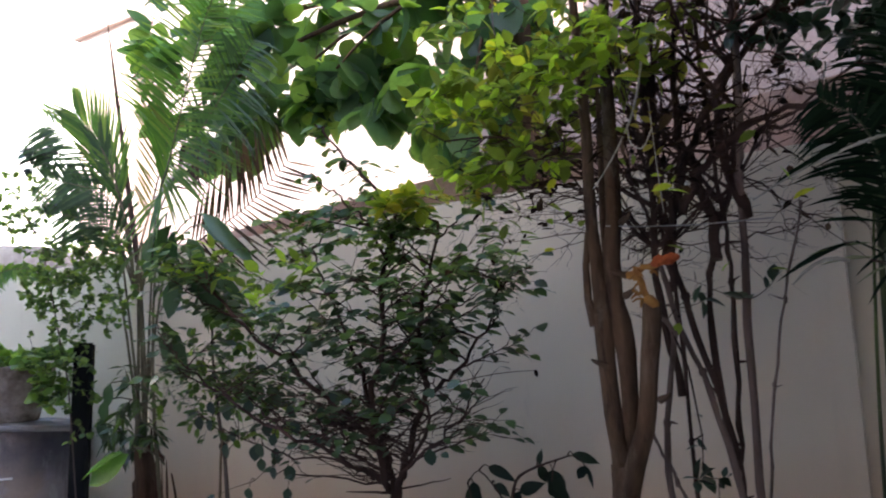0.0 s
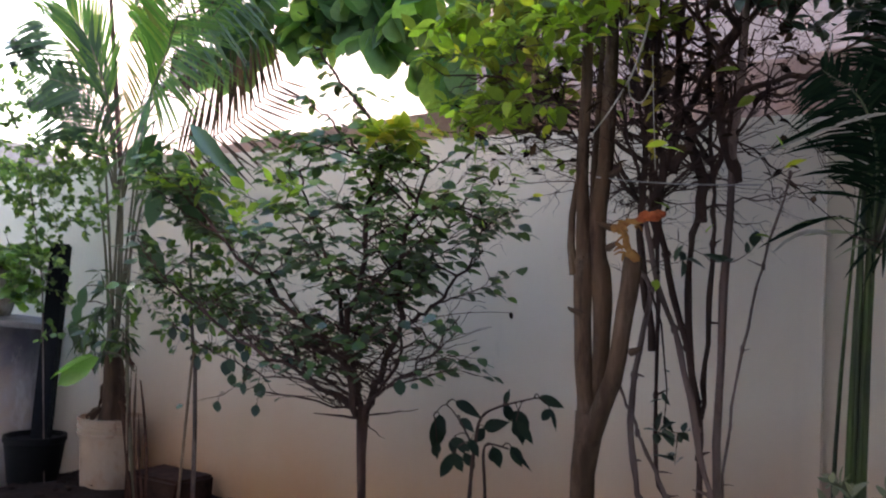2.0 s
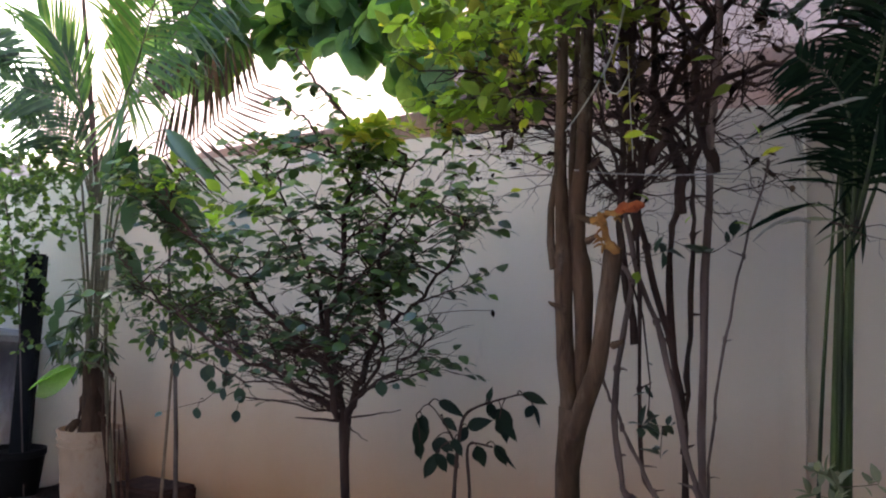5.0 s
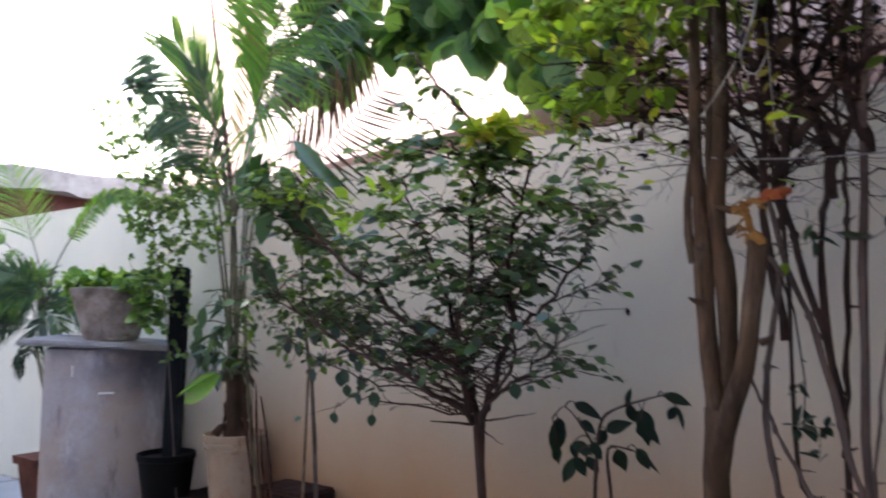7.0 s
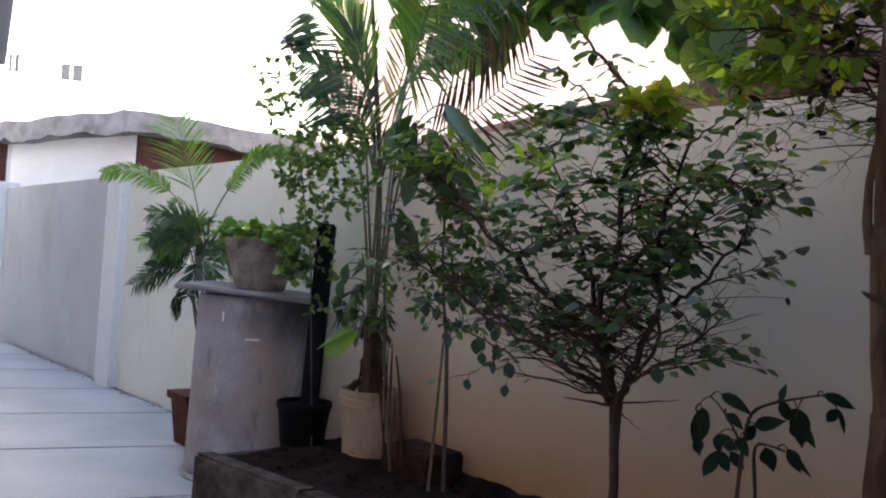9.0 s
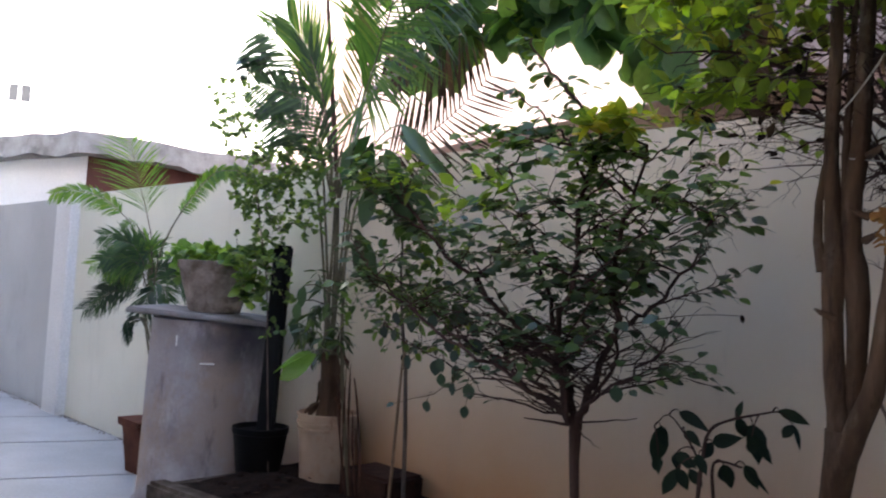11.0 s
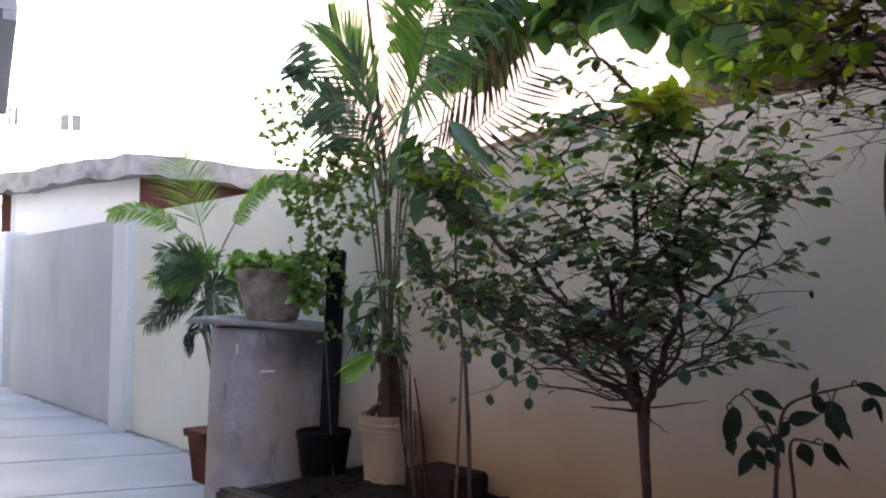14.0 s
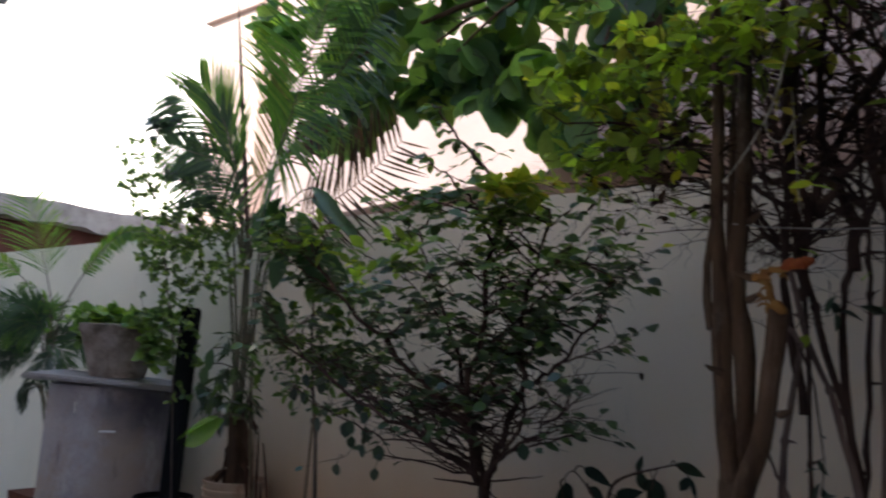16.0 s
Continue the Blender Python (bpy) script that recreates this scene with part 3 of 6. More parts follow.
for x, wide in ((-7.72, 0.36), (-12.15, 0.8), (-17.0, 0.5), (-21.5, 0.5)):
    part("pier", soft_box((x - wide, -0.085, -0.05), (x, 0.16, 2.07), 0.006, 1), M_WHITE, wall, "white limewashed pier")
part("wall_end", soft_box((-0.324, 0.055, -0.05), (7, 0.2, 2.02), 0.006, 1), M_WALL, wall, "end of the wall, set back from the rest")

# planting bed with a rough concrete kerb
bed = thing("garden_bed", (-2, -0.4, 0), "raised planting bed of dark soil behind a rough concrete kerb", "garden bed", kind="structure")
rg = random.Random(3)
g = Geo()
NX, NY = 90, 18


def soil_z(x, y):
    z = 0.30 + 0.035 * noise.noise(V(x * 2.2, y * 3, 0.3)) + 0.018 * noise.noise(V(x * 9, y * 9, 4)) + 0.008 * noise.noise(V(x * 25, y * 25, 9))
    return z - 0.035 * max(0.0, (-y - 0.45) / 0.35)


for i in range(NX + 1):
    for j in range(NY + 1):
        x, y = -3.9 + 4.61 * i / NX, -0.8 + 0.8 * j / NY
        g.v.append((x, y + (0.0 if j == NY else 0), soil_z(x, y)))
g.f += [(i * (NY + 1) + j, (i + 1) * (NY + 1) + j, (i + 1) * (NY + 1) + j + 1, i * (NY + 1) + j + 1) for i in range(NX) for j in range(NY)]
part("soil", g, M_SOIL, bed)
for k in range(6):
    a, b = -3.98 + k * 0.85, min(-3.98 + (k + 1) * 0.85 - 0.008, 0.715)
    ya = -0.74 - 0.12 * max(0.0, (-2.98 - a))
    yb = -0.74 - 0.12 * max(0.0, (-2.98 - b))
    gg = soft_box((a, -0.11, -0.02), (b, 0.0, 0.285), 0.014, 2, 0.004, k)
    gg.v = [(x, y + ya + (yb - ya) * (x - a) / (b - a), z) for x, y, z in gg.v]
    part("kerb_block", gg, M_KERB, bed, "rough grey concrete kerb block" if k == 0 else "")
part("kerb_block", soft_box((-3.99, -0.84, -0.02), (-3.9, -0.02, 0.27), 0.012, 2, 0.004, 21), M_KERB, bed)
# crumbs, twigs and fallen leaves on the soil
crumbs = Geo()
for _ in range(260):
    x, y = rg.uniform(-3.85, -0.3), rg.uniform(-0.72, -0.03)
    s = rg.uniform(0.006, 0.022)
    crumbs.lathe([(0.3 * s, -s * 0.4), (s, 0), (0.5 * s, s * 0.6)], (x, y, soil_z(x, y) + s * 0.2), n=6, wob=0.25, rng=rg)
part("soil_crumbs", crumbs, M_SOIL, bed, kind="stuff")
litter = Geo()
for _ in range(90):
    x, y = rg.uniform(-3.8, -0.3), rg.uniform(-0.7, -0.05)
    litter.leaf(leaf_pose((x, y, soil_z(x, y) + 0.012), (rg.uniform(-1, 1), rg.uniform(-1, 1), 0.05), (rg.uniform(-.4, .4), rg.uniform(-.4, .4), 1), rg.uniform(0.02, 0.05)), OVATE)
part("fallen_leaves", litter, L_DEAD, bed, "dry brown fallen leaves", kind="stuff")

# the dwelling that the yard belongs to: wall behind, porch roof and sunshades overhead, set askew to the boundary
def Geo_box(a, b):
    gg = Geo()
    gg.box(a, b)
    return gg


U, W = V(0.978, -0.208, 0), V(0.208, 0.978, 0)


def slab(corner, along, deep, z0, z1):
    c = V(*corner, 0)
    pts = [c, c + U * along, c + U * along - W * deep, c - W * deep]
    gg = Geo()
    gg.prism([(p.x, p.y) for p in (pts if along * deep < 0 else pts[::-1])], z0, z1)
    return gg


house = thing("house", (0, -5, 0), "cream plastered dwelling with grey porch roof and sunshades", "house", kind="structure")
# unseen walls, this tall to keep sun off the yard and outhouse roof
part("house_wall", slab((-12.0, -1.75), 6.2, 0.3, -0.05, 8.5), M_CREAM, house, smooth=False)
part("house_wall", slab((-5.94, -3.04), 19.8, 0.3, -0.05, 7.7), M_CREAM, house, smooth=False)
# unseen wall, added to shade the far left of the boundary wall
part("sun_block_wall", Geo_box((-45, -2.6, -0.05), (-11.9, -2.3, 5.6)), M_CREAM, house, smooth=False)
part("porch_roof", slab((-0.8, -2.0), 8, 2.0, 3.0, 3.16), M_SOFFIT, house, "grey concrete porch roof slab", smooth=False)
# unseen slab, added overhead to dim the right end of the wall
part("balcony", Geo_box((-0.75, -4.2, 3.18), (3.5, -0.25, 3.34)), M_SOFFIT, house, "unseen grey slab added overhead to dim the wall's right end", smooth=False)
part("sunshade", slab((-8.6, -0.95), 3.1, 1.3, 3.0, 3.12), M_SOFFIT, house, "grey sunshade slab", smooth=False)
# corner of the porch roof, built short so it blocks little sky
part("sunshade", slab((-4.37, -1.25), 1.3, 2.1, 3.0, 3.1), M_SOFFIT, house, smooth=False)
part("shade_beam", slab((-8.56, -1.0), 0.14, 1.2, 2.8, 3.0), M_SOFFIT, house, smooth=False)
part("sunshade", slab((-10.45, -0.72), 1.6, 1.2, 3.04, 3.14), M_SOFFIT, house, smooth=False)
part("sunshade_edge", slab((-8.6, -0.93), 3.1, 0.08, 2.94, 3.12), M_SOFFIT, house, smooth=False)

# unseen side wall, added to cut the light at the wall's right end
part("unseen_side_wall", Geo_box((0.72, -4.9, -0.05), (0.95, 0.05, 6.5)), M_SOFFIT, house, smooth=False)

# brown-pink wall next door, behind and askew
g = Geo()
g.prism([(-5.6, 1.22), (-0.2, 0.16), (4, 0.16), (4, 0.3), (-0.2, 0.3), (-5.6, 1.36)], -0.05, 2.26)
single("wall_neighbour", g, M_PINKWALL, "weathered brown-pink plaster wall next door", "wall", "structure", False)

# pale pink building in the shade, close behind
b1 = thing("neighbour_building", (2, 3, 0), "greyish pink plastered building close behind the wall", "building")
g = Geo()
g.box((-2.62, 1.25, -0.05), (9, 6, 14.0))
part("building_wall", g, M_TANPINK, b1, smooth=False)
part("ledge", soft_box((-2.72, 1.1, 3.9), (9, 1.3, 4.05), 0.01, 1), M_TANPINK, b1)

# sunlit pink house further back with a salmon corner pier
b2 = thing("pink_house", (-9, 9, 0), "sunlit pale pink house with a salmon corner pier", "house")
g = Geo()
g.box((-11.6, 6.0, -0.05), (-5.66, 14, 13))
part("house_wall", g, M_PALEPINK, b2, smooth=False)
part("corner_pier", soft_box((-13.2, 5.7, -0.05), (-11.6, 7.5, 13), 0.02, 1), M_PINK, b2, "salmon plaster pier")
part("ledge", soft_box((-13.3, 5.6, 7.4), (-11.5, 7.55, 7.65), 0.02, 1), M_PINK, b2)

# far cream block of flats
CF = V(-33.5, 19.5, 0)
b3 = thing("apartment_building", tuple(CF), "far cream block of flats washed out by sun", "building")
fx = V(0.52, 0.854, 0)
fy = V(-0.854, 0.52, 0)


def far_box(u0, u1, d0, d1, z0, z1):
    gg = Geo()
    c = [CF + fx * u + fy * d for u, d in ((u0, d0), (u1, d0), (u1, d1), (u0, d1))]
    gg.prism([(p.x, p.y) for p in c], z0, z1)
    return gg


part("building_wall", far_box(-26, 14, 0, 9, -0.05, 30), M_CREAM, b3, smooth=False)
part("parapet", far_box(-17, -10.5, -0.3, 0, 9.85, 10.0), M_CREAM, b3, smooth=False)
part("balcony_slab", far_box(-17.5, -11.5, -1.1, 0, 6.9, 7.2), M_CREAM, b3, smooth=False)
part("balcony_wall", far_box(-17.3, -11.6, -1.0, -0.85, 5.2, 6.88), M_PINK, b3, "peach balcony front", smooth=False)
for u0, u1, z0, z1 in ((-15.13, -14.72, 8.92, 9.7), (-12.88, -11.98, 8.76, 9.5)):
    w_ = part("window", far_box(u0 - 0.08, u1 + 0.08, -0.05, 0.05, z0 - 0.08, z1 + 0.08), M_WHITE, b3, smooth=False)
    part("pane", far_box(u0, u1, -0.08, 0, z0, z1), M_PANE, w_, smooth=False)
    part("mullion", far_box((u0 + u1) / 2 - 0.06, (u0 + u1) / 2 + 0.06, -0.12, -0.085, z0, z1), M_WHITE, w_, smooth=False)

# outhouse with a thick uneven concrete roof
shed = thing("outhouse", (-11.5, 1.8, 0), "low white and red outhouse with a thick rough concrete roof", "outhouse")
C, A, B = V(-10.8, 1.07, 0), V(-14.3, 0.2, 0), V(-10.5, 4.7, 0)
D = A + (B - C)
cen = (C + A + B + D) / 4


def inset(p, d):
    return p + (cen - p).normalized() * d


c, a, b, d = (inset(p, 0.3) for p in (C, A, B, D))


def wall_quad(p, q, z0, z1, t=0.12):
    n = (q - p).cross(V(0, 0, 1)).normalized() * t
    if n.dot(cen - p) < 0:
        n = -n
    gg = Geo()
    gg.prism([(k.x, k.y) for k in (p, q, q + n, p + n)], z0, z1)
    return gg


part("side_wall", wall_quad(c, a, -0.05, 2.82), M_WHITE, shed, "white limewashed wall", smooth=False)
part("end_wall", wall_quad(c, b, -0.05, 2.82), M_RED, shed, "red oxide wall", smooth=False)
part("back_wall", wall_quad(a, d, -0.05, 2.82), M_WHITE, shed, smooth=False)
part("door_post", soft_box((a.x - 0.08, a.y - 0.12, -0.05), (a.x, a.y + 0.05, 2.8), 0.01, 1), M_RED, shed, "brown wooden door post")
bm = bmesh.new()
quad = [C, A, D, B]
rg = random.Random(8)
N = 22
lo, hi = [], []
for e in range(4):
    p, q = quad[e], quad[(e + 1) % 4]
    for i in range(N):
        r = p.lerp(q, i / N)
        wv = 0.05 * noise.noise(V(r.x * 0.9, r.y * 0.9, 2)) + rg.uniform(-0.012, 0.012)
        lo.append(bm.verts.new((r.x + rg.uniform(-.03, .03), r.y + rg.uniform(-.03, .03), 2.8 + wv + rg.uniform(-0.035, 0.035))))
        hi.append(bm.verts.new((r.x + rg.uniform(-.02, .02), r.y + rg.uniform(-.02, .02), 3.09 + wv * 1.3)))
K = len(lo)
for i in range(K):
    j = (i + 1) % K
    bm.faces.new((lo[i], hi[i], hi[j], lo[j]))
bm.faces.new(hi)
bm.faces.new(lo[::-1])
g = Geo()
bm.verts.index_update()
g.add([v.co for v in bm.verts], [[v.index for v in f.verts] for f in bm.faces])
bm.free()
part("roof_slab", g, M_CONC, shed, "rough grey concrete roof slab")


# ---- pedestal and pots by the drive ----
ped = thing("pedestal", (-4.52, -0.36, 0), "tall stained cement pipe standing as a plant pedestal", "pedestal")
g = Geo()
rg = random.Random(5)
prof = [(0.372, 0.0), (0.376, 0.03), (0.374, 0.06)] + [(0.373 - 0.025 * (z / 1.05) ** 0.9, z) for z in (0.15, 0.3, 0.45, 0.6, 0.75, 0.9, 1.0)] + [(0.342, 1.065)]
g.lathe(prof, (-4.52, -0.36, 0), n=56, wob=0.003, rng=rg)
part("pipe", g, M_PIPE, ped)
g = Geo()
g.lathe([(0.388, 0), (0.398, 0.012), (0.378, 0.03)], (-4.52, -0.36, 0), n=40, wob=0.01, rng=rg)
part("foot_ring", g, M_CONC, ped, "dark damp cement foot")
for a_, z_, r_, w_, h_ in ((-0.56, 0.83, 0.353, 0.04, 0.006), (-1.08, 0.95, 0.35, 0.004, 0.03)):
    p_ = V(-4.52 + r_ * math.cos(a_), -0.36 + r_ * math.sin(a_), z_)
    gg = soft_box((-w_, -0.006, -h_), (w_, 0.006, h_), 0.003, 1)
    m_ = Matrix.Translation(p_) @ pose(0, 0, 0, 0, 0, math.degrees(a_) + 90)
    gg.v = [tuple(m_ @ Vector(q)) for q in gg.v]
    part("chip", gg, M_WHITE, ped)
slab_top = soft_box((-0.40, -0.36, 0), (0.40, 0.36, 0.03), 0.008, 2, 0.002, 4)
turn = pose(-4.51, -0.37, 1.075, 0, 3.2, 48)
slab_top.v = [tuple(turn @ Vector(p)) for p in slab_top.v]
single("stone_slab", slab_top, M_STONE, "thin grey stone slab lying on the cement pedestal", "slab")

pot = thing("cement_pot", (-4.48, -0.38, 1.11), "mossy grey cement flower pot of trailing creeper", "plant pot")
g = Geo()
rg = random.Random(6)
g.lathe([(0.145, 0.0), (0.152, 0.015), (0.176, 0.1), (0.201, 0.19), (0.218, 0.25), (0.228, 0.262), (0.232, 0.295), (0.218, 0.3), (0.205, 0.27), (0.05, 0.265)], (-4.48, -0.38, 1.108), n=36, wob=0.008, rng=rg)
part("pot_body", g, M_POT, pot)
poses = []
stems = Geo()
grow(stems, poses, [V(-4.48 + x, -0.38 + y, 1.38) for x in (-0.1, 0, 0.1) for y in (-0.1, 0, 0.08)],
     [(-4.54, -0.40, 1.455, 0.34, 0.22, 0.04, 74), (-4.86, -0.42, 1.42, 0.14, 0.1, 0.05, 12), (-4.1, -0.42, 1.43, 0.22, 0.1, 0.06, 30), (-4.78, -0.5, 1.3, 0.07, 0.04, 0.06, 4),
      (-4.02, -0.44, 1.28, 0.10, 0.08, 0.14, 16)], rg, per=4, size=0.062, r0=0.003, lift=0.2, flat=0.6)
part("trailing_stem", stems, M_GREENCANE, pot, kind="stuff")
foliage("foliage", poses, ROUND, L_POTLEAF, pot, singles=150)

plant2 = thing("areca_palm", (-5.33, -0.32, 0), "young areca palm in a square terracotta planter", "potted palm")
g = Geo()
rim, foot, hgt = 0.155, 0.105, 0.35
for r0_, r1_, z0_, z1_ in ((foot, rim - 0.02, 0.0, hgt - 0.05), (rim, rim + 0.004, hgt - 0.05, hgt)):
    cs0 = [(-r0_, -r0_), (r0_, -r0_), (r0_, r0_), (-r0_, r0_)]
    cs1 = [(-r1_, -r1_), (r1_, -r1_), (r1_, r1_), (-r1_, r1_)]
    g.add([(-5.33 + x, -0.32 + y, z0_) for x, y in cs0] + [(-5.33 + x, -0.32 + y, z1_) for x, y in cs1],
          [(3, 2, 1, 0), (4, 5, 6, 7)] + [(i, (i + 1) % 4, 4 + (i + 1) % 4, 4 + i) for i in range(4)])
planter = part("planter", g, M_TERRA, plant2, "square tapered terracotta planter")
rg = random.Random(11)
for k in range(9):
    tip = V(-5.32, -0.32, 1.0) + V(rg.uniform(-0.1, 0.1), rg.uniform(-0.08, 0.08), rg.uniform(-0.1, 0.15))
    cl = Geo()
    cl.tube(bend(V(-5.24, -0.27, 0.34) + V(rg.uniform(-.03, .04), rg.uniform(-.04, .04), 0), tip, 5), [0.012, 0.011, 0.009, 0.008, 0.006], n=6)
    part("cane", cl, M_GREENCANE, plant2)
AR = V(-5.42, -0.34, 1.1)
AF = V(0.87, -0.42, 0.25)
AL = V(-0.423, -0.906, 0)
# arching frond over the drive, feathery upright one, and one that arches along the wall
frond(plant2, curve([AR, (-5.46, -.44, 1.46), (-5.48, -.48, 1.62), (-5.51, -.55, 1.71), (-5.56, -.66, 1.8), (-5.63, -.81, 1.84), (-5.69, -.94, 1.80)], 16), 0.12, 46, L_PALM, M_GREENCANE, rg, start=0.5, rise=0.9, hang_down=0.35, face=AF, thin=0.0055)
frond(plant2, curve([AR, (-5.42, -.36, 1.5), (-5.44, -.39, 1.67), (-5.46, -.44, 1.86), (-5.49, -.49, 2.05), (-5.51, -.53, 2.2)], 14), 0.36, 27, L_PALM, M_GREENCANE, rg, start=0.46, rise=1.1, hang_down=0.22, face=AF, thin=0.0042)
frond(plant2, curve([AR, (-5.25, -.38, 1.45), (-5.02, -.4, 1.66), (-4.83, -.4, 1.8), (-4.65, -.4, 1.91), (-4.48, -.4, 1.95), (-4.25, -.4, 1.93), (-4.06, -.4, 1.84)], 18), 0.10, 70, L_PALM, M_GREENCANE, rg, start=0.34, rise=1.0, hang_down=0.3, face=AF, thin=0.0055)
frond(plant2, curve([AR, (-5.42, -.38, 1.45), (-5.45, -.43, 1.6), (-5.48, -.5, 1.66), (-5.5, -.54, 1.63)], 9), 0.05, 10, L_PALM, M_GREENCANE, rg, start=0.6, rise=0.9, hang_down=0.4, face=AF, thin=0.004, r=0.004)
# lower fronds past the slab, shade put in as darker leaflets: angle from upright, length
for k, (a_, ln) in enumerate(((-72, .36), (-98, .42), (-62, .26), (-110, .38), (-122, .38), (-132, .28), (-86, .32), (36, .2), (66, .22), (100, .2), (-78, .4), (-30, .2), (12, .18), (-104, .3), (130, .16), (-50, .34), (-92, .24), (-66, .42), (-150, .2))):
    way = radians(a_)
    b0 = V(-5.42, -0.36, 1.3) + V(rg.uniform(-.05, .05), rg.uniform(-.04, .04), rg.uniform(-0.1, 0.14))
    tip = b0 + AL * (-math.sin(way) * ln) + V(rg.uniform(-.05, .2), 0, math.cos(way) * ln - 0.02)
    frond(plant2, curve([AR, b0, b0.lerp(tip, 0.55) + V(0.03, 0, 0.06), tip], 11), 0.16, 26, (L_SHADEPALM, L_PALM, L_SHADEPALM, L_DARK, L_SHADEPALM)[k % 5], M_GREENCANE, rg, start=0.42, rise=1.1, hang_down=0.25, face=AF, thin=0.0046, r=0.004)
for k in range(2):
    frond(plant2, bend((-5.1, -0.5, 1.02), V(-5.02 + .04 * k, -0.66, 0.97 - 0.07 * k), 7, (-.05, -.03, 0.03)), 0.07, 12, L_PALMDARK, M_GREENCANE, rg, rise=0.7, hang_down=0.5)

# black pot with a dark post, and the bucket palm
bp_ = thing("black_pot", (-3.93, -0.36, 0.3), "black plastic plant pot with a tarred post in it", "plant pot")
g = Geo()
g.lathe([(0.115, -0.01), (0.12, 0.0), (0.145, 0.2), (0.152, 0.205), (0.152, 0.235), (0.14, 0.236), (0.135, 0.21), (0.02, 0.205)], (-3.93, -0.36, 0.285), n=32)
part("pot_body", g, M_BLACK, bp_)
g = soft_box((-0.045, -0.035, 0), (0.045, 0.035, 1.03), 0.008, 2, 0.002, 9)
tw = pose(-3.9, -0.35, 0.48, 0, 2.0, 40)
g.v = [tuple(tw @ Vector(p)) for p in g.v]
part("post", g, M_POST, bp_, "dark tarred wooden post")

bk = thing("bucket_palm", (-3.47, -0.27, 0.3), "tall areca palm growing in an old white plastic bucket", "potted palm")
g = Geo()
bc = (-3.53, -0.21, 0.325)
g.lathe([(0.89 * q, 0.89 * z) for q, z in ((0.146, -0.03), (0.149, 0.0), (0.156, 0.1), (0.164, 0.2), (0.170, 0.262), (0.181, 0.264), (0.181, 0.275), (0.171, 0.278), (0.173, 0.298), (0.183, 0.3), (0.183, 0.312),
         (0.174, 0.315), (0.177, 0.345), (0.185, 0.347), (0.185, 0.357), (0.174, 0.36), (0.170, 0.33), (0.02, 0.325))], bc, n=44)
part("bucket", g, M_BUCKET, bk, "yellowed plastic paint bucket")
g = Geo()
rg = random.Random(14)
g.tube([(-3.515, -0.22, 0.6), (-3.51, -0.22, 0.7), (-3.51, -0.22, 0.8), (-3.505, -0.24, 0.9), (-3.50, -0.26, 1.02)], [0.072, 0.056, 0.052, 0.05, 0.042], n=12, wob=0.09, rng=rg)
part("trunk", g, M_PALMBASE, bk, "fibrous dark palm trunk")
for k in range(14):
    a_ = rg.uniform(0, 2 * math.pi)
    z_ = rg.uniform(0.68, 1.02)
    o_ = V(math.cos(a_), math.sin(a_), 0)
    root = V(-3.505, -0.24, z_) + o_ * 0.048
    g = Geo()
    tip = root + o_ * rg.uniform(0.02, 0.06) + V(0, 0, rg.uniform(-0.14, 0.12))
    strip = bend(root, tip, 6, o_ * 0.02)
    g.tube(strip, [0.012, 0.013, 0.011, 0.009, 0.006, 0.002], n=5, wob=0.4, rng=rg)
    part("leaf_base", g, M_DRY if k % 2 else M_PALMBASE, bk)
for k in range(8):
    x0 = -3.49 + rg.uniform(-0.04, 0.04)
    g = Geo()
    g.tube(bend((x0, -0.27, 0.95), (x0 - 0.24 + 0.06 * k, -0.28 + rg.uniform(-.06, .06), rg.uniform(1.8, 2.1)), 6, (rg.uniform(-.03, .03), 0, 0)), [0.011, 0.0085, 0.0075, 0.0068, 0.006, 0.005], n=7)
    part("cane", g, M_GREENCANE, bk)
g = Geo()
g.tube(bend((-3.5, -0.28, 1.9), (-3.76, -0.28, 3.3), 6), [0.011, 0.014, 0.012, 0.010, 0.006, 0.002], n=6)
part("spear_leaf", g, M_BARK_DARK, bk, "unopened brown spear leaf")
PF = V(0.75, -0.62, 0.25)
PT = V(-3.52, -0.28, 1.75)
# upright bright fronds, their leaflets held close to the stalk
PN = V(0.8, -0.6, 0.15)
frond(bk, curve([PT, (-3.55, -.28, 2.0), (-3.57, -.31, 2.18), (-3.61, -.36, 2.41), (-3.66, -.42, 2.57), (-3.71, -.49, 2.68)], 14), 0.37, 26, L_PALM, M_GREENCANE, rg, start=0.44, rise=1.9, hang_down=0.0, thin=0.0075, face=PN)
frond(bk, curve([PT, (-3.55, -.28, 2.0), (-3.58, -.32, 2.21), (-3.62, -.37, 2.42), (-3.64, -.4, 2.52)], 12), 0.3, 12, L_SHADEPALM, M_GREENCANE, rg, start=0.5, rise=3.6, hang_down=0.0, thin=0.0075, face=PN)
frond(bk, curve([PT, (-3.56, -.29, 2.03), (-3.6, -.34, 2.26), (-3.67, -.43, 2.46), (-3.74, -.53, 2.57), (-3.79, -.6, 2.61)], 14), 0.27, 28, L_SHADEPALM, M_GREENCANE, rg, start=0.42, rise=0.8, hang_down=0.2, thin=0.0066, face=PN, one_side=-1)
frond(bk, curve([PT, (-3.46, -.3, 1.95), (-3.36, -.3, 2.17), (-3.26, -.3, 2.42), (-3.2, -.3, 2.58), (-3.2, -.3, 2.74), (-3.26, -.3, 2.86)]), 0.26, 36, L_OLIVEPALM, M_GREENCANE, rg, start=0.3, rise=1.1, hang_down=0.12, thin=0.0064, face=PN, one_side=-1)
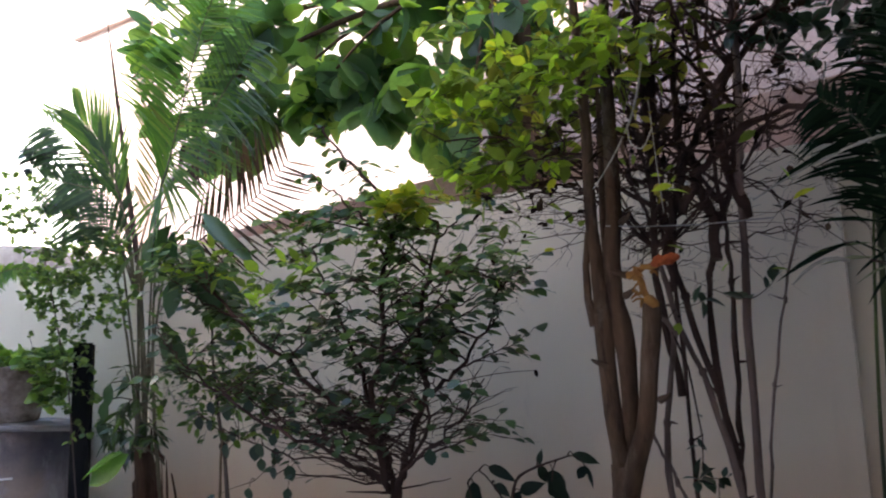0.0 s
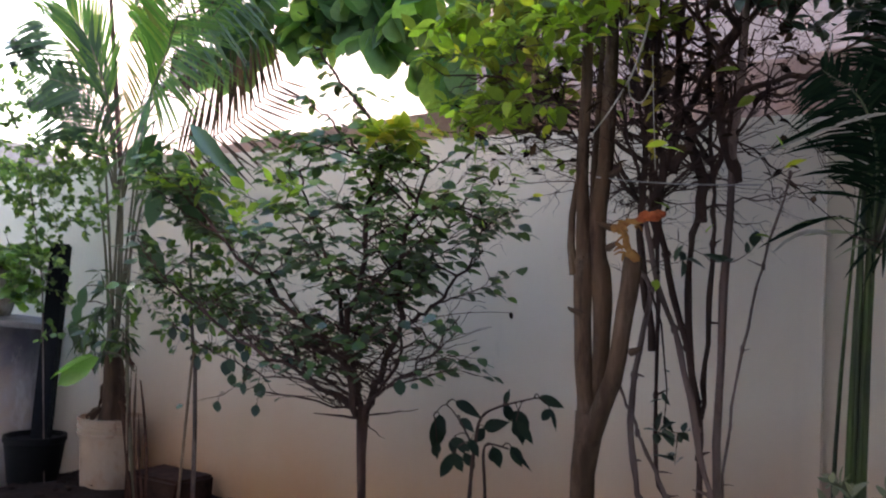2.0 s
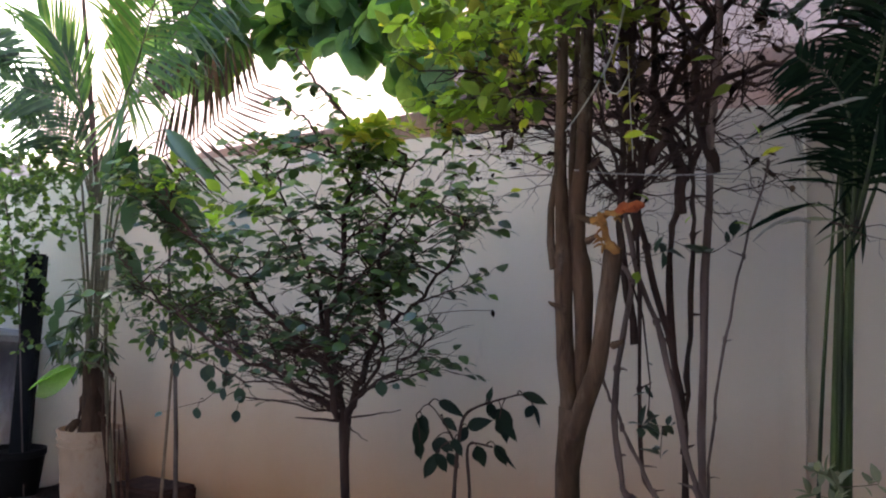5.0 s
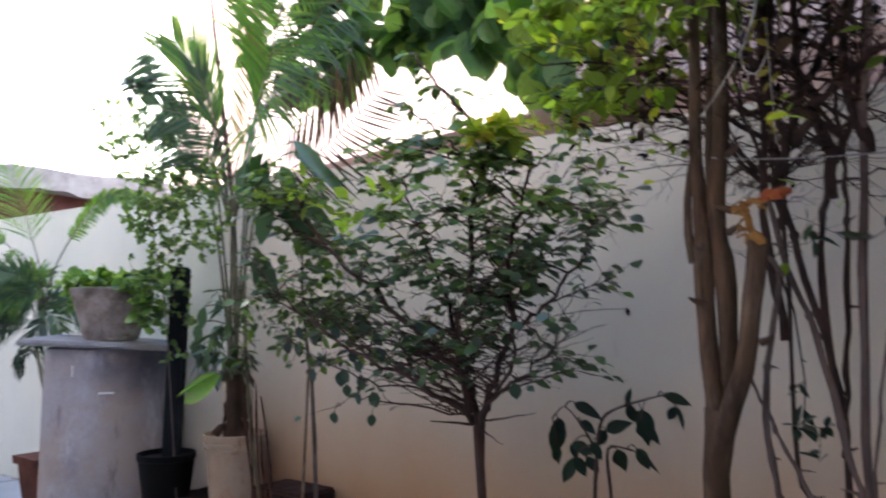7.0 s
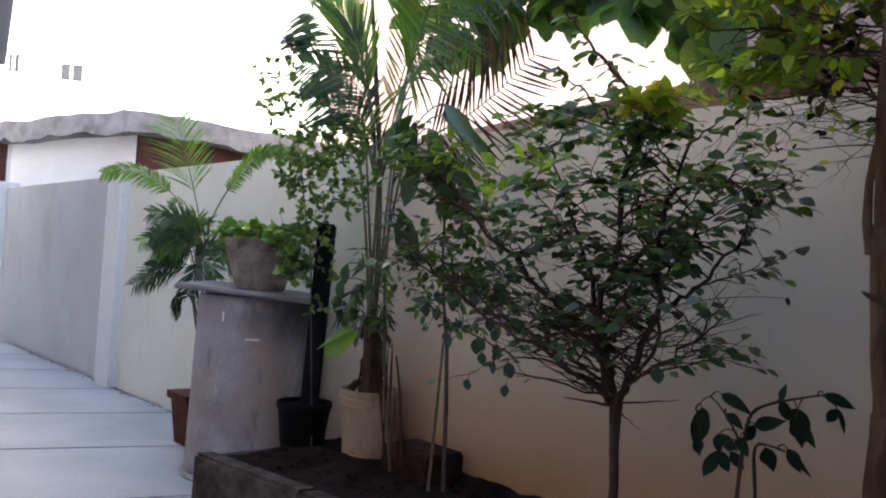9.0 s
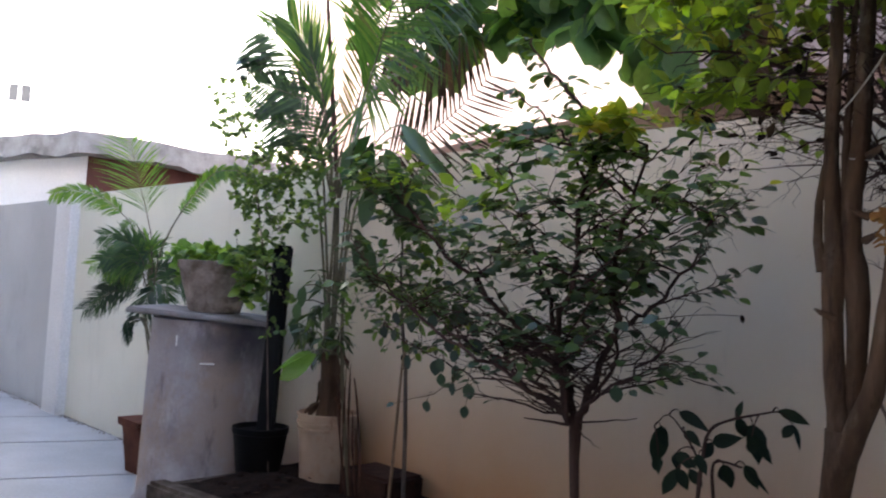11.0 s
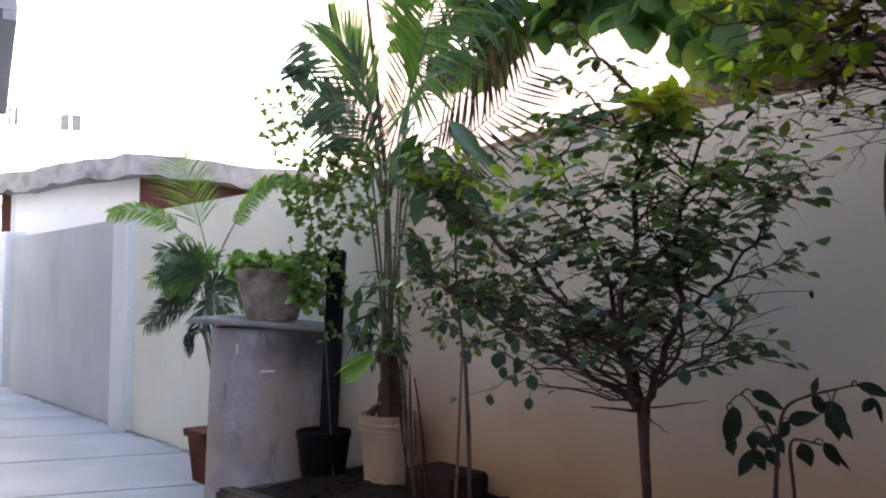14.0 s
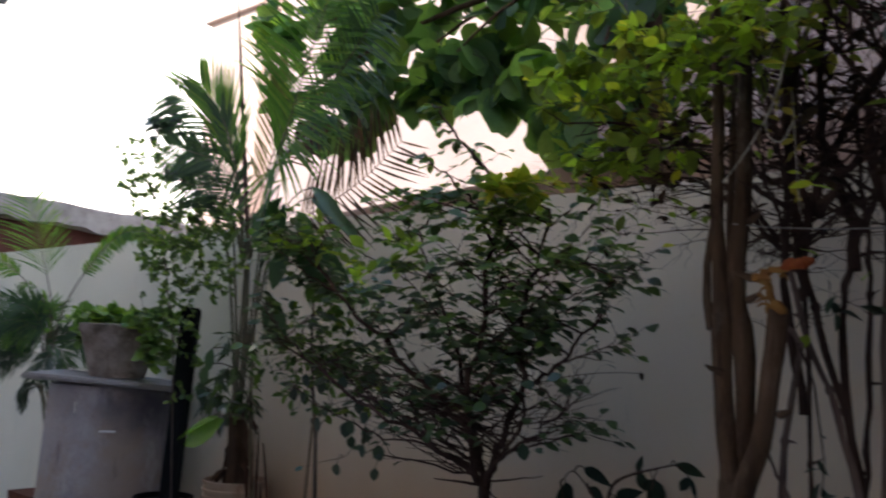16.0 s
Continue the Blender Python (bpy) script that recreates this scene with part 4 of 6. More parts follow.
# frond that stands over to the wall's end, long fine leaflets on its outer side
frond(bk, curve([PT + V(.06, 0, 0), (-3.23, -0.40, 2.06), (-2.90, -0.60, 2.15), (-2.64, -0.75, 2.25), (-2.45, -0.85, 2.38), (-2.28, -0.90, 2.62), (-2.13, -0.92, 2.81)], 18), 0.33, 64, L_PALM, M_GREENCANE, rg, start=0.26, rise=0.5, hang_down=0.16, thin=0.0065, face=PF)
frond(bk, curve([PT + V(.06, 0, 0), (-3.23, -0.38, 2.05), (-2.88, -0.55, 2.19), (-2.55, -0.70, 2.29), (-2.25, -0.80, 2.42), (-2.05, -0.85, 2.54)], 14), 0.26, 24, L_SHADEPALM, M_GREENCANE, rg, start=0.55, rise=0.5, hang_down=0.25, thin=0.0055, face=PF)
# arching fronds, their shade put into a darker leaflet colour
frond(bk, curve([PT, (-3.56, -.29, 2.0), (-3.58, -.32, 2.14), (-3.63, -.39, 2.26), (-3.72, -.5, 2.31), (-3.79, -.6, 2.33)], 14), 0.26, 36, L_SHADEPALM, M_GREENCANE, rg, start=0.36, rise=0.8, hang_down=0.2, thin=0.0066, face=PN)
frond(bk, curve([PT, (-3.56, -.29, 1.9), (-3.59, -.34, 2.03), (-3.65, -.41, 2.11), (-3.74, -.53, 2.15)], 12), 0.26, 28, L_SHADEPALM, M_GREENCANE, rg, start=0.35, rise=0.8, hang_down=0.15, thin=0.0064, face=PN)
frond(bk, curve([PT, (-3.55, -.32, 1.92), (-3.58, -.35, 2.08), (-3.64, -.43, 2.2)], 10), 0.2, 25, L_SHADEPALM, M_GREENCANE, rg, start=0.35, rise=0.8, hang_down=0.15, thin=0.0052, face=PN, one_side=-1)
g = Geo()
g.tube(curve([(-3.33, -.3, 2.12), (-3.31, -.3, 2.2), (-3.21, -.3, 2.28), (-3.11, -.3, 2.33), (-2.95, -.3, 2.34)], 10), [0.008, 0.01, 0.013, 0.014, 0.013, 0.011, 0.008, 0.005, 0.004, 0.002], n=6, wob=0.3, rng=rg)
part("dry_sheath", g, M_DRYSTALK, bk)
# brown dry frond
frond(bk, curve([(-3.4, -.24, 1.8), (-3.16, -.3, 1.9), (-2.96, -.3, 1.97), (-2.78, -.3, 2.03), (-2.6, -.3, 2.12), (-2.42, -.3, 2.24)]), 0.38, 26, L_BROWN, M_BARK_DARK, rg, start=0.3, rise=0.55, hang_down=-0.05, thin=0.0068, face=PF)
frond(bk, curve([(-3.44, -.25, 1.9), (-3.36, -.25, 2.15), (-3.2, -.25, 2.35), (-3.0, -.25, 2.36)]), 0.20, 18, L_BROWN, M_DRYSTALK, rg, start=0.5, rise=0.8, hang_down=0.3, thin=0.0057, face=PF)
# dry sheaths by the bucket
for k in range(4):
    x0 = -3.25 + 0.04 * k
    g = Geo()
    g.tube(bend((x0, -0.32, 0.3), (x0 - 0.08 + rg.uniform(-.05, .05), -0.3, rg.uniform(0.62, 0.98)), 6, (rg.uniform(-.05, .05), 0, 0)), [0.004, 0.006, 0.004, 0.009, 0.005, 0.002], n=6, wob=0.45, rng=rg)
    part("dry_sheath", g, M_DRY, bk, "hanging dry brown leaf sheath" if k == 0 else "")
g = Geo()
g.tube(bend((-3.13, -0.3, 0.3), (-3.22, -0.3, 0.86), 6, (0.02, 0, 0)), [0.009, 0.009, 0.008, 0.007, 0.006, 0.004], n=6)
part("dry_shoot", g, M_DRY, bk)

# creeper over the palm
cr = thing("creeper", (-3.85, -0.4, 0.3), "small-leaved green creeper climbing over the palm", "climbing plant")
g, poses = Geo(), []
rg = random.Random(17)
sk = bend((-3.8, -0.38, 0.3), (-3.9, -0.4, 1.3), 6) + bend((-3.9, -0.4, 1.3), (-4.15, -0.4, 2.05), 6) + bend((-4.15, -0.4, 2.05), (-4.5, -0.4, 2.45), 4)
g.tube(sk, 0.004, n=5)
grow(g, poses, sk, [(-3.98, -0.42, 1.85, 0.3, 0.16, 0.24, 120), (-3.95, -0.42, 1.45, 0.22, 0.14, 0.3, 95), (-4.3, -0.4, 2.25, 0.3, 0.12, 0.24, 50), (-4.55, -0.4, 2.35, 0.14, 0.1, 0.25, 16),
                    (-3.75, -0.42, 1.15, 0.16, 0.12, 0.2, 16), (-3.6, -0.42, 1.75, 0.3, 0.12, 0.25, 60), (-3.7, -0.42, 1.95, 0.3, 0.14, 0.14, 70)], rg, per=5, size=0.033, r0=0.0025, lift=-0.1)
part("vine", g, M_BARK_GREY, cr, kind="stuff")
foliage("foliage", poses, ROUND, L_IVY, cr, singles=300)
# larger creeper leaves, their shade given by the dark leaf colour
g, poses = Geo(), []
grow(g, poses, sk[8:], [(-4.28, -0.34, 2.58, 0.13, 0.08, 0.07, 16), (-4.0, -0.34, 2.32, 0.2, 0.1, 0.12, 20)], rg, per=4, size=0.07, r0=0.003, lift=-0.2)
part("shaded_vine", g, M_BARK_GREY, cr, kind="stuff")
foliage("shaded_foliage", poses, ROUND, L_DARK, cr, singles=40)

# broad-leaved plant behind the palm
bl = thing("broadleaf_plant", (-3.2, -0.3, 0.3), "leafy plant with long drooping dark leaves beside the bucket", "plant")
g = Geo()
g.tube(bend((-3.2, -0.3, 0.28), (-3.3, -0.32, 1.9), 7, (-.08, 0, 0)), [0.012, 0.011, 0.01, 0.009, 0.008, 0.007, 0.005], n=7)
part("stem", g, M_GREENCANE, bl)
lg = Geo()
lg.leaf(Matrix.Identity(4), LONG)
lme = lg.mesh("leaf", L_LONGLEAF)
lg2 = Geo()
lg2.leaf(Matrix.Identity(4), LONG)
lme2 = lg2.mesh("leaf", L_GLOSS)
lg3 = Geo()
lg3.leaf(Matrix.Identity(4), blade([(0, 0.01), (0.1, 0.08), (0.3, 0.17), (0.55, 0.19), (0.8, 0.13), (1.0, 0.004)], droop=0.08, fold=0.3))
lme3 = lg3.mesh("leaf", L_SUNLEAF)


def big_leaf(at, tip, face, width, blade_mesh):
    ob = new("leaf", blade_mesh)
    hang(ob, bl)
    ob.matrix_basis = leaf_pose(at, Vector(tip) - Vector(at), face, (Vector(tip) - Vector(at)).length, width)
    pet = Geo()
    pet.tube(bend((-3.24, -0.32, max(0.9, at[2] - 0.12)), at, 5, (0, 0, 0.05)), 0.004, n=5)
    part("leaf_stalk", pet, M_GREENCANE, bl)


big_leaf((-2.92, -0.55, 2.05), (-3.13, -0.58, 1.84), (0.25, -0.6, 0.75), 1.0, lme2)
big_leaf((-2.96, -0.5, 2.0), (-3.2, -0.55, 1.78), (0.5, -0.85, 0.2), 1.1, lme2)
big_leaf((-2.72, -0.53, 2.02), (-2.48, -0.56, 1.87), (0.55, -0.7, 0.5), 0.7, lme)
big_leaf((-2.76, -0.5, 1.98), (-2.47, -0.5, 1.83), (0.1, -0.75, 0.6), 0.55, lme)
big_leaf((-2.81, -0.56, 1.77), (-2.92, -0.6, 1.57), (0.5, -0.85, 0.2), 1.15, lme)
big_leaf((-2.93, -0.56, 1.55), (-2.80, -0.6, 1.33), (0.5, -0.85, 0.1), 1.2, lme)
big_leaf((-2.74, -0.56, 1.82), (-2.6, -0.6, 1.61), (0.4, -0.85, 0.3), 1.25, lme)
big_leaf((-2.81, -0.53, 1.92), (-2.7, -0.56, 1.8), (0.2, -0.8, 0.5), 1.3, lme)
big_leaf((-3.0, -0.45, 1.98), (-3.02, -0.5, 1.8), (0.45, -0.85, 0.3), 1.2, lme2)
big_leaf((-2.86, -0.46, 1.83), (-2.56, -0.5, 1.68), (0.4, -0.8, 0.4), 0.7, lme)
big_leaf((-2.84, -0.42, 1.85), (-2.78, -0.44, 1.6), (0.3, -0.9, 0.2), 1.1, lme2)
big_leaf((-3.34, -0.36, 1.95), (-3.55, -0.42, 1.85), (-0.2, -0.5, 0.9), 1.0, lme)
# the sunlit leaf by the trunk, its brightness given by colour
big_leaf((-3.31, -0.5, 0.98), (-3.56, -0.56, 0.87), (0.1, -0.45, 0.9), 1.0, lme3)
big_leaf((-3.30, -0.48, 0.97), (-3.50, -0.56, 0.83), (0.5, -0.8, 0.3), 1.15, lme3)
for at in ((-3.51, -0.45, 1.22), (-3.46, -0.46, 1.3), (-3.54, -0.44, 1.14)):
    big_leaf(at, (at[0] - 0.02, at[1] - 0.02, at[2] - 0.11), (0.5, -0.85, 0.2), 1.4, lme)
g, poses = Geo(), []
rg = random.Random(19)
sk = bend((-3.2, -0.3, 0.6), (-3.3, -0.32, 1.6), 8)
grow(g, poses, sk, [(-3.38, -0.4, 1.1, 0.16, 0.12, 0.13, 30), (-2.95, -0.36, 1.8, 0.3, 0.1, 0.2, 24), (-3.34, -0.4, 1.3, 0.14, 0.1, 0.1, 6)], rg, per=5, size=0.09, r0=0.004, lift=-0.8)
part("twigwork", g, M_BARK_DARK, bl, kind="stuff")
foliage("foliage", poses, LANCE, L_SHRUB, bl, singles=120)

# low planter and the tied canes
single("grow_box", soft_box((-3.3, -0.3, 0.26), (-2.93, -0.06, 0.42), 0.015, 2, 0.003, 31), M_BOX, "low dark brown planter box against the wall", "planter")
sap = thing("sapling", (-2.82, -0.36, 0.3), "thin sapling tied to a tan support cane", "sapling")
g = Geo()
g.tube([(-2.83, -0.38, 0.26), (-2.81, -0.38, 0.61), (-2.8, -0.37, 0.96), (-2.79, -0.36, 1.08)], [0.0075, 0.007, 0.006, 0.006], n=7)
part("support_cane", g, M_CANE, sap, "tan support cane")
g = Geo()
stem = [V(-2.78, -0.33, 0.26), V(-2.80, -0.33, 0.7), V(-2.82, -0.33, 0.95), V(-2.86, -0.33, 1.15), V(-2.89, -0.33, 1.4), V(-2.88, -0.34, 1.7)]
g.tube(stem, [0.011, 0.01, 0.009, 0.008, 0.006, 0.004], n=7)
poses = []
rg = random.Random(23)
grow(g, poses, stem[2:], [(-2.74, -0.40, 1.5, 0.3, 0.12, 0.38, 70), (-2.6, -0.42, 1.2, 0.28, 0.14, 0.24, 42), (-3.0, -0.4, 1.2, 0.22, 0.12, 0.2, 24)], rg, per=3, size=0.055, r0=0.004, lift=-0.1, keep=0.5)
part("stem", g, M_BARK_GREY, sap)
foliage("foliage", poses, OVAL, L_UPPER, sap, singles=150)
g = Geo()
g.lathe([(0.018, -0.012), (0.02, 0.0), (0.018, 0.012)], (-2.805, -0.35, 1.0), n=12)
part("tie", g, M_BLACK, sap, "black plastic tie")

# ---- the round-headed shrub ----
sh = thing("shrub", (-1.7, -0.55, 0.3), "spreading lime shrub with many thin branches and small leaves", "shrub")
rg = random.Random(29)
g = Geo()
g.tube([(-1.69, -0.55, 0.26), (-1.70, -0.55, 0.5), (-1.698, -0.55, 0.62), (-1.708, -0.55, 0.76), (-1.71, -0.55, 0.86), (-1.715, -0.55, 0.93)], [0.024, 0.018, 0.0165, 0.017, 0.021, 0.014], n=10, wob=0.14, rng=rg)


def zigzag(p, d, ln, n, r, kink=0.22, rise=0.0, into=None):
    """A twig that kinks from side to side at its nodes."""
    pts, d = [Vector(p)], Vector(d).normalized()
    side = d.cross(V(0, 0, 1) + rand_unit(rg) * 0.4)
    side = side.normalized() if side.length > 1e-4 else V(1, 0, 0)
    flip = rg.choice((-1, 1))
    for i in range(1, n):
        w = (d + side * kink * flip * rg.uniform(0.4, 1.3) + rand_unit(rg) * 0.1 + V(0, 0, rise * i / n)).normalized()
        pts.append(pts[-1] + w * ln / (n - 1))
        flip = -flip
    (into or g).tube(pts, [r * (1.05 - 0.75 * q / (n - 1)) for q in range(n)], n=6)
    return pts


def limb(r, *knots):
    pts = [p + rand_unit(rg) * 0.013 for p in curve(knots, 3 * len(knots))]
    g.tube(pts, [r * (1.0 - 0.72 * q / len(pts)) * rg.uniform(0.9, 1.12) for q in range(len(pts))], n=7, wob=0.1, rng=rg)
    return pts


limbs = [limb(0.014, (-1.71, -0.55, 0.87), (-1.775, -0.55, 1.03), (-1.88, -0.56, 1.13), (-2.04, -0.58, 1.26), (-2.26, -0.6, 1.42), (-2.5, -0.6, 1.58), (-2.62, -0.6, 1.76)),
         limb(0.013, (-1.72, -0.56, 0.88), (-1.745, -0.6, 1.05), (-1.76, -0.6, 1.22), (-1.715, -0.58, 1.43), (-1.73, -0.56, 1.62), (-1.72, -0.52, 1.78), (-1.69, -0.5, 1.88), (-1.79, -0.5, 2.0), (-1.88, -0.5, 2.08), (-1.94, -0.5, 2.16), (-2.02, -0.5, 2.25), (-2.06, -0.5, 2.3)),
         limb(0.007, (-1.74, -0.52, 1.7), (-1.79, -0.5, 1.82), (-1.85, -0.5, 1.88), (-1.94, -0.5, 1.96), (-2.04, -0.5, 2.04), (-2.12, -0.5, 2.1)),
         limb(0.015, (-1.71, -0.55, 0.88), (-1.675, -0.54, 0.99), (-1.63, -0.54, 1.085), (-1.565, -0.54, 1.235), (-1.60, -0.53, 1.38), (-1.585, -0.53, 1.505), (-1.53, -0.52, 1.66), (-1.5, -0.52, 1.82)),
         limb(0.009, (-1.57, -0.54, 1.22), (-1.49, -0.53, 1.27), (-1.41, -0.52, 1.34), (-1.34, -0.5, 1.44), (-1.27, -0.5, 1.58)),
         limb(0.011, (-1.72, -0.54, 0.9), (-1.8, -0.5, 1.06), (-1.9, -0.46, 1.24), (-1.98, -0.44, 1.44), (-2.12, -0.42, 1.66), (-2.2, -0.42, 1.82)),
         limb(0.009, (-1.73, -0.56, 0.9), (-1.86, -0.64, 1.0), (-2.02, -0.7, 1.08), (-2.26, -0.72, 1.17), (-2.5, -0.72, 1.3), (-2.72, -0.7, 1.44)),
         limb(0.008, (-1.72, -0.53, 0.9), (-1.65, -0.44, 1.1), (-1.66, -0.38, 1.3), (-1.58, -0.34, 1.5), (-1.42, -0.32, 1.66)),
         limb(0.007, (-1.7, -0.56, 0.9), (-1.6, -0.6, 0.99), (-1.48, -0.64, 1.06), (-1.36, -0.66, 1.16), (-1.27, -0.66, 1.28)),
         limb(0.007, (-1.73, -0.55, 0.92), (-1.9, -0.5, 1.0), (-2.12, -0.46, 1.04), (-2.36, -0.46, 1.14), (-2.62, -0.46, 1.22))]
# side branches, more level than the limbs
second = []
for lb in limbs:
    for q in range(3, len(lb)):
        if lb[q].z > 1.86 or (lb is limbs[1] and rg.random() < 0.3):
            continue
        for _ in range(rg.choice((1, 1, 1, 2)) + (1 if lb[q].z > 1.5 and rg.random() < 0.4 else 0)):
            p = lb[q]
            if p.x > -1.52 and p.z < 1.5 and rg.random() < 0.5:
                continue
            sd = rg.choice((-1, -1, 1)) if p.x < -1.8 else rg.choice((-1, 1))
            a = radians(rg.uniform(2, 48))
            ln = rg.uniform(0.14, 0.42)
            if sd > 0:
                ln = min(ln, max(0.1, -1.22 - p.x))
            else:
                ln = min(ln, max(0.14, p.x + 2.92))
            d = V(sd * math.cos(a), rg.uniform(-0.55, 0.5), math.sin(a))
            if p.z + d.z * ln > 1.93:
                d.z *= 0.3
            second.append(zigzag(p, d, ln, 9, rg.uniform(0.0028, 0.0048), kink=0.42, rise=0.15))
# leafless low branches, springing close together from the fork
for k in range(78):
    p = V(-1.72, -0.55, 0.9) + V(rg.uniform(-.16, .07), rg.uniform(-.06, .06), rg.uniform(0.0, 0.26))
    sd = rg.choice((-1, -1, -1, 1))
    zigzag(p, V(sd, rg.uniform(-0.6, 0.5), rg.uniform(-0.02, 0.5)), rg.uniform(0.18, 0.5 if sd < 0 else 0.3), 8, rg.uniform(0.0014, 0.0032), kink=0.3)
for knots in (((-1.74, -0.57, 0.94), (-1.9, -0.62, 0.99), (-2.08, -0.65, 1.01), (-2.26, -0.66, 1.04), (-2.44, -0.66, 1.1), (-2.6, -0.66, 1.17)),
              ((-1.73, -0.57, 0.91), (-1.86, -0.62, 0.94), (-2.0, -0.65, 0.94), (-2.14, -0.66, 0.96), (-2.28, -0.66, 0.93)),
              ((-1.76, -0.58, 1.0), (-1.94, -0.64, 1.08), (-2.12, -0.66, 1.13), (-2.3, -0.66, 1.16), (-2.5, -0.66, 1.24))):
    second.append(limb(0.0045, *knots))
zigzag((-1.72, -0.56, 0.885), (-1, -0.1, 0.03), 0.2, 7, 0.006, kink=0.3)
zigzag((-1.70, -0.55, 0.9), (1, -0.2, 0.2), 0.28, 7, 0.004, kink=0.25)
zigzag((-1.69, -0.55, 0.87), (1, -0.3, -0.35), 0.12, 5, 0.003, kink=0.3)
part("branchwork", g, M_BARK_DARK, sh, "thin dark brown branches")
g = Geo()
third = []
for lb in second:
    for q in range(2, len(lb)):
        for _ in range(rg.choice((0, 1, 1, 2))):
            way = (lb[q] - lb[q - 1]).normalized()
            d = way * 0.7 + rand_unit(rg) * 0.8
            third.append(zigzag(lb[q], V(d.x, d.y, d.z * 0.45 + 0.06), rg.uniform(0.06, 0.17), 5, rg.uniform(0.0012, 0.002), kink=0.3))
poses = []
SUN_UP = V(0, 0, 1)


def leaf_row(pts, size, first=1, chance=0.85, droop=0.18):
    """Leaves set alternately along a twig, lying nearly level."""
    flip = rg.choice((-1, 1))
    for q in range(first, len(pts)):
        way = (pts[q] - pts[q - 1]).normalized()
        flip = -flip
        if rg.random() > chance:
            continue
        side = way.cross(SUN_UP) * flip
        d = way * rg.uniform(0.3, 1.0) + side * rg.uniform(0.5, 1.0)
        d.z = d.z * 0.4 - droop * rg.uniform(0, 1.6)
        poses.append(leaf_pose(pts[q], d, SUN_UP + V(0.12, -0.3, 0) + rand_unit(rg) * 0.6, size * rg.uniform(0.6, 1.2), rg.uniform(0.85, 1.15)))


for tw_ in third:
    top = tw_[0].z
    leaf_row(tw_, 0.056 if top > 1.25 else 0.05, 1, (0.74 if tw_[0].x < -1.85 else 0.64 if top > 1.62 else 0.54) if top > 1.4 else 0.48 if top > 1.27 else 0.2)
for lb in second:
    leaf_row(lb, 0.057, 5, 0.64 if lb[0].z > 1.25 else 0.3)
for lb in limbs[:6]:
    leaf_row([p for p in lb if 1.4 < p.z < 1.85], 0.06, 1, 0.7)
# the loose top shoots, their leaves clear of one another
for lb in limbs[1:3]:
    top = [p for p in lb if p.z > 1.84]
    for p, q in zip(top, top[1:]):
        leaf_row([p, p.lerp(q, 0.5), q], 0.066, 1, 0.8, droop=0.3)
    for p in top[1:-1:2]:
        leaf_row(zigzag(p, V(rg.choice((-1, 1)), rg.uniform(-.4, .4), 0.3), rg.uniform(0.06, 0.14), 4, 0.0016), 0.064, 1, 0.8)
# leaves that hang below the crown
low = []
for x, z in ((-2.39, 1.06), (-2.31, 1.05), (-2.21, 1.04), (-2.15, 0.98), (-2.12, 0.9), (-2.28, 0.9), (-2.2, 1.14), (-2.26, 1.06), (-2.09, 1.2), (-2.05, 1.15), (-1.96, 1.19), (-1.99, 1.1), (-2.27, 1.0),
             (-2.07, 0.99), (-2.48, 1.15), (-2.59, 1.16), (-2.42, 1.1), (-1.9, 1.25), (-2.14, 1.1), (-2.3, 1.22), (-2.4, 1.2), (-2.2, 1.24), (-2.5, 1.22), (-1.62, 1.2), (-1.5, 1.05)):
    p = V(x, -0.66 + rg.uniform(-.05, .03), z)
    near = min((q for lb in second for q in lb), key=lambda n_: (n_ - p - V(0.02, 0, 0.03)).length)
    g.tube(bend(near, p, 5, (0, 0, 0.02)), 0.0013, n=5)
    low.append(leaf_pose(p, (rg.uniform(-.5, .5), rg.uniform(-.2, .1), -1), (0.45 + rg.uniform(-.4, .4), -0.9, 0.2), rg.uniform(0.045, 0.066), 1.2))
part("twigwork", g, M_BARK_DARK, sh, kind="stuff")
# dark leaf colour stands in for the shade under the crown
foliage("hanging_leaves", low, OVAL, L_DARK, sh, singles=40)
# above about 1.6 m the leaves take a paler, yellower green
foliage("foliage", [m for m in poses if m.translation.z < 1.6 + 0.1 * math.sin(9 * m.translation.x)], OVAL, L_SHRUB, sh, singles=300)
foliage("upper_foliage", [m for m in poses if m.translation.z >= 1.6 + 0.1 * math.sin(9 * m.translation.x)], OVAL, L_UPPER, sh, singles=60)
yl, yp = Geo(), []
nodes = [q for lb in second for q in lb[3:]]
grow(yl, yp, nodes, [(-1.62, -0.6, 1.89, 0.13, 0.05, 0.045, 20), (-1.2, -0.58, 1.86, 0.12, 0.06, 0.03, 3), (-1.4, -0.58, 1.88, 0.22, 0.08, 0.05, 7)], rg, per=4, size=0.07, r0=0.003, flat=0.5)
part("young_twigwork", yl, M_BARK_DARK, sh, kind="stuff")
foliage("young_leaves", yp, OVATE, L_YELLOW, sh, singles=80)
yl, yp = Geo(), []
grow(yl, yp, nodes, [(-2.25, -0.64, 1.66, 0.34, 0.12, 0.1, 14), (-2.6, -0.6, 1.8, 0.25, 0.12, 0.1, 8)], rg, per=4, size=0.07, r0=0.003, flat=0.5)
part("green_twigwork", yl, M_BARK_DARK, sh, kind="stuff")
foliage("fresh_leaves", yp, OVATE, L_LIME, sh, singles=80)

dl = Geo()
dl.tube(bend(min((q for lb in second for q in lb), key=lambda q: (q - V(-1.5, -0.45, 1.2)).length), (-1.253, -0.317, 1.285), 6, (0, 0, 0.015)), [0.0022, 0.002, 0.0016, 0.0014, 0.0012, 0.001], n=5)
tw2 = part("side_twig", dl, M_BARK_DARK, sh)
dl = Geo()
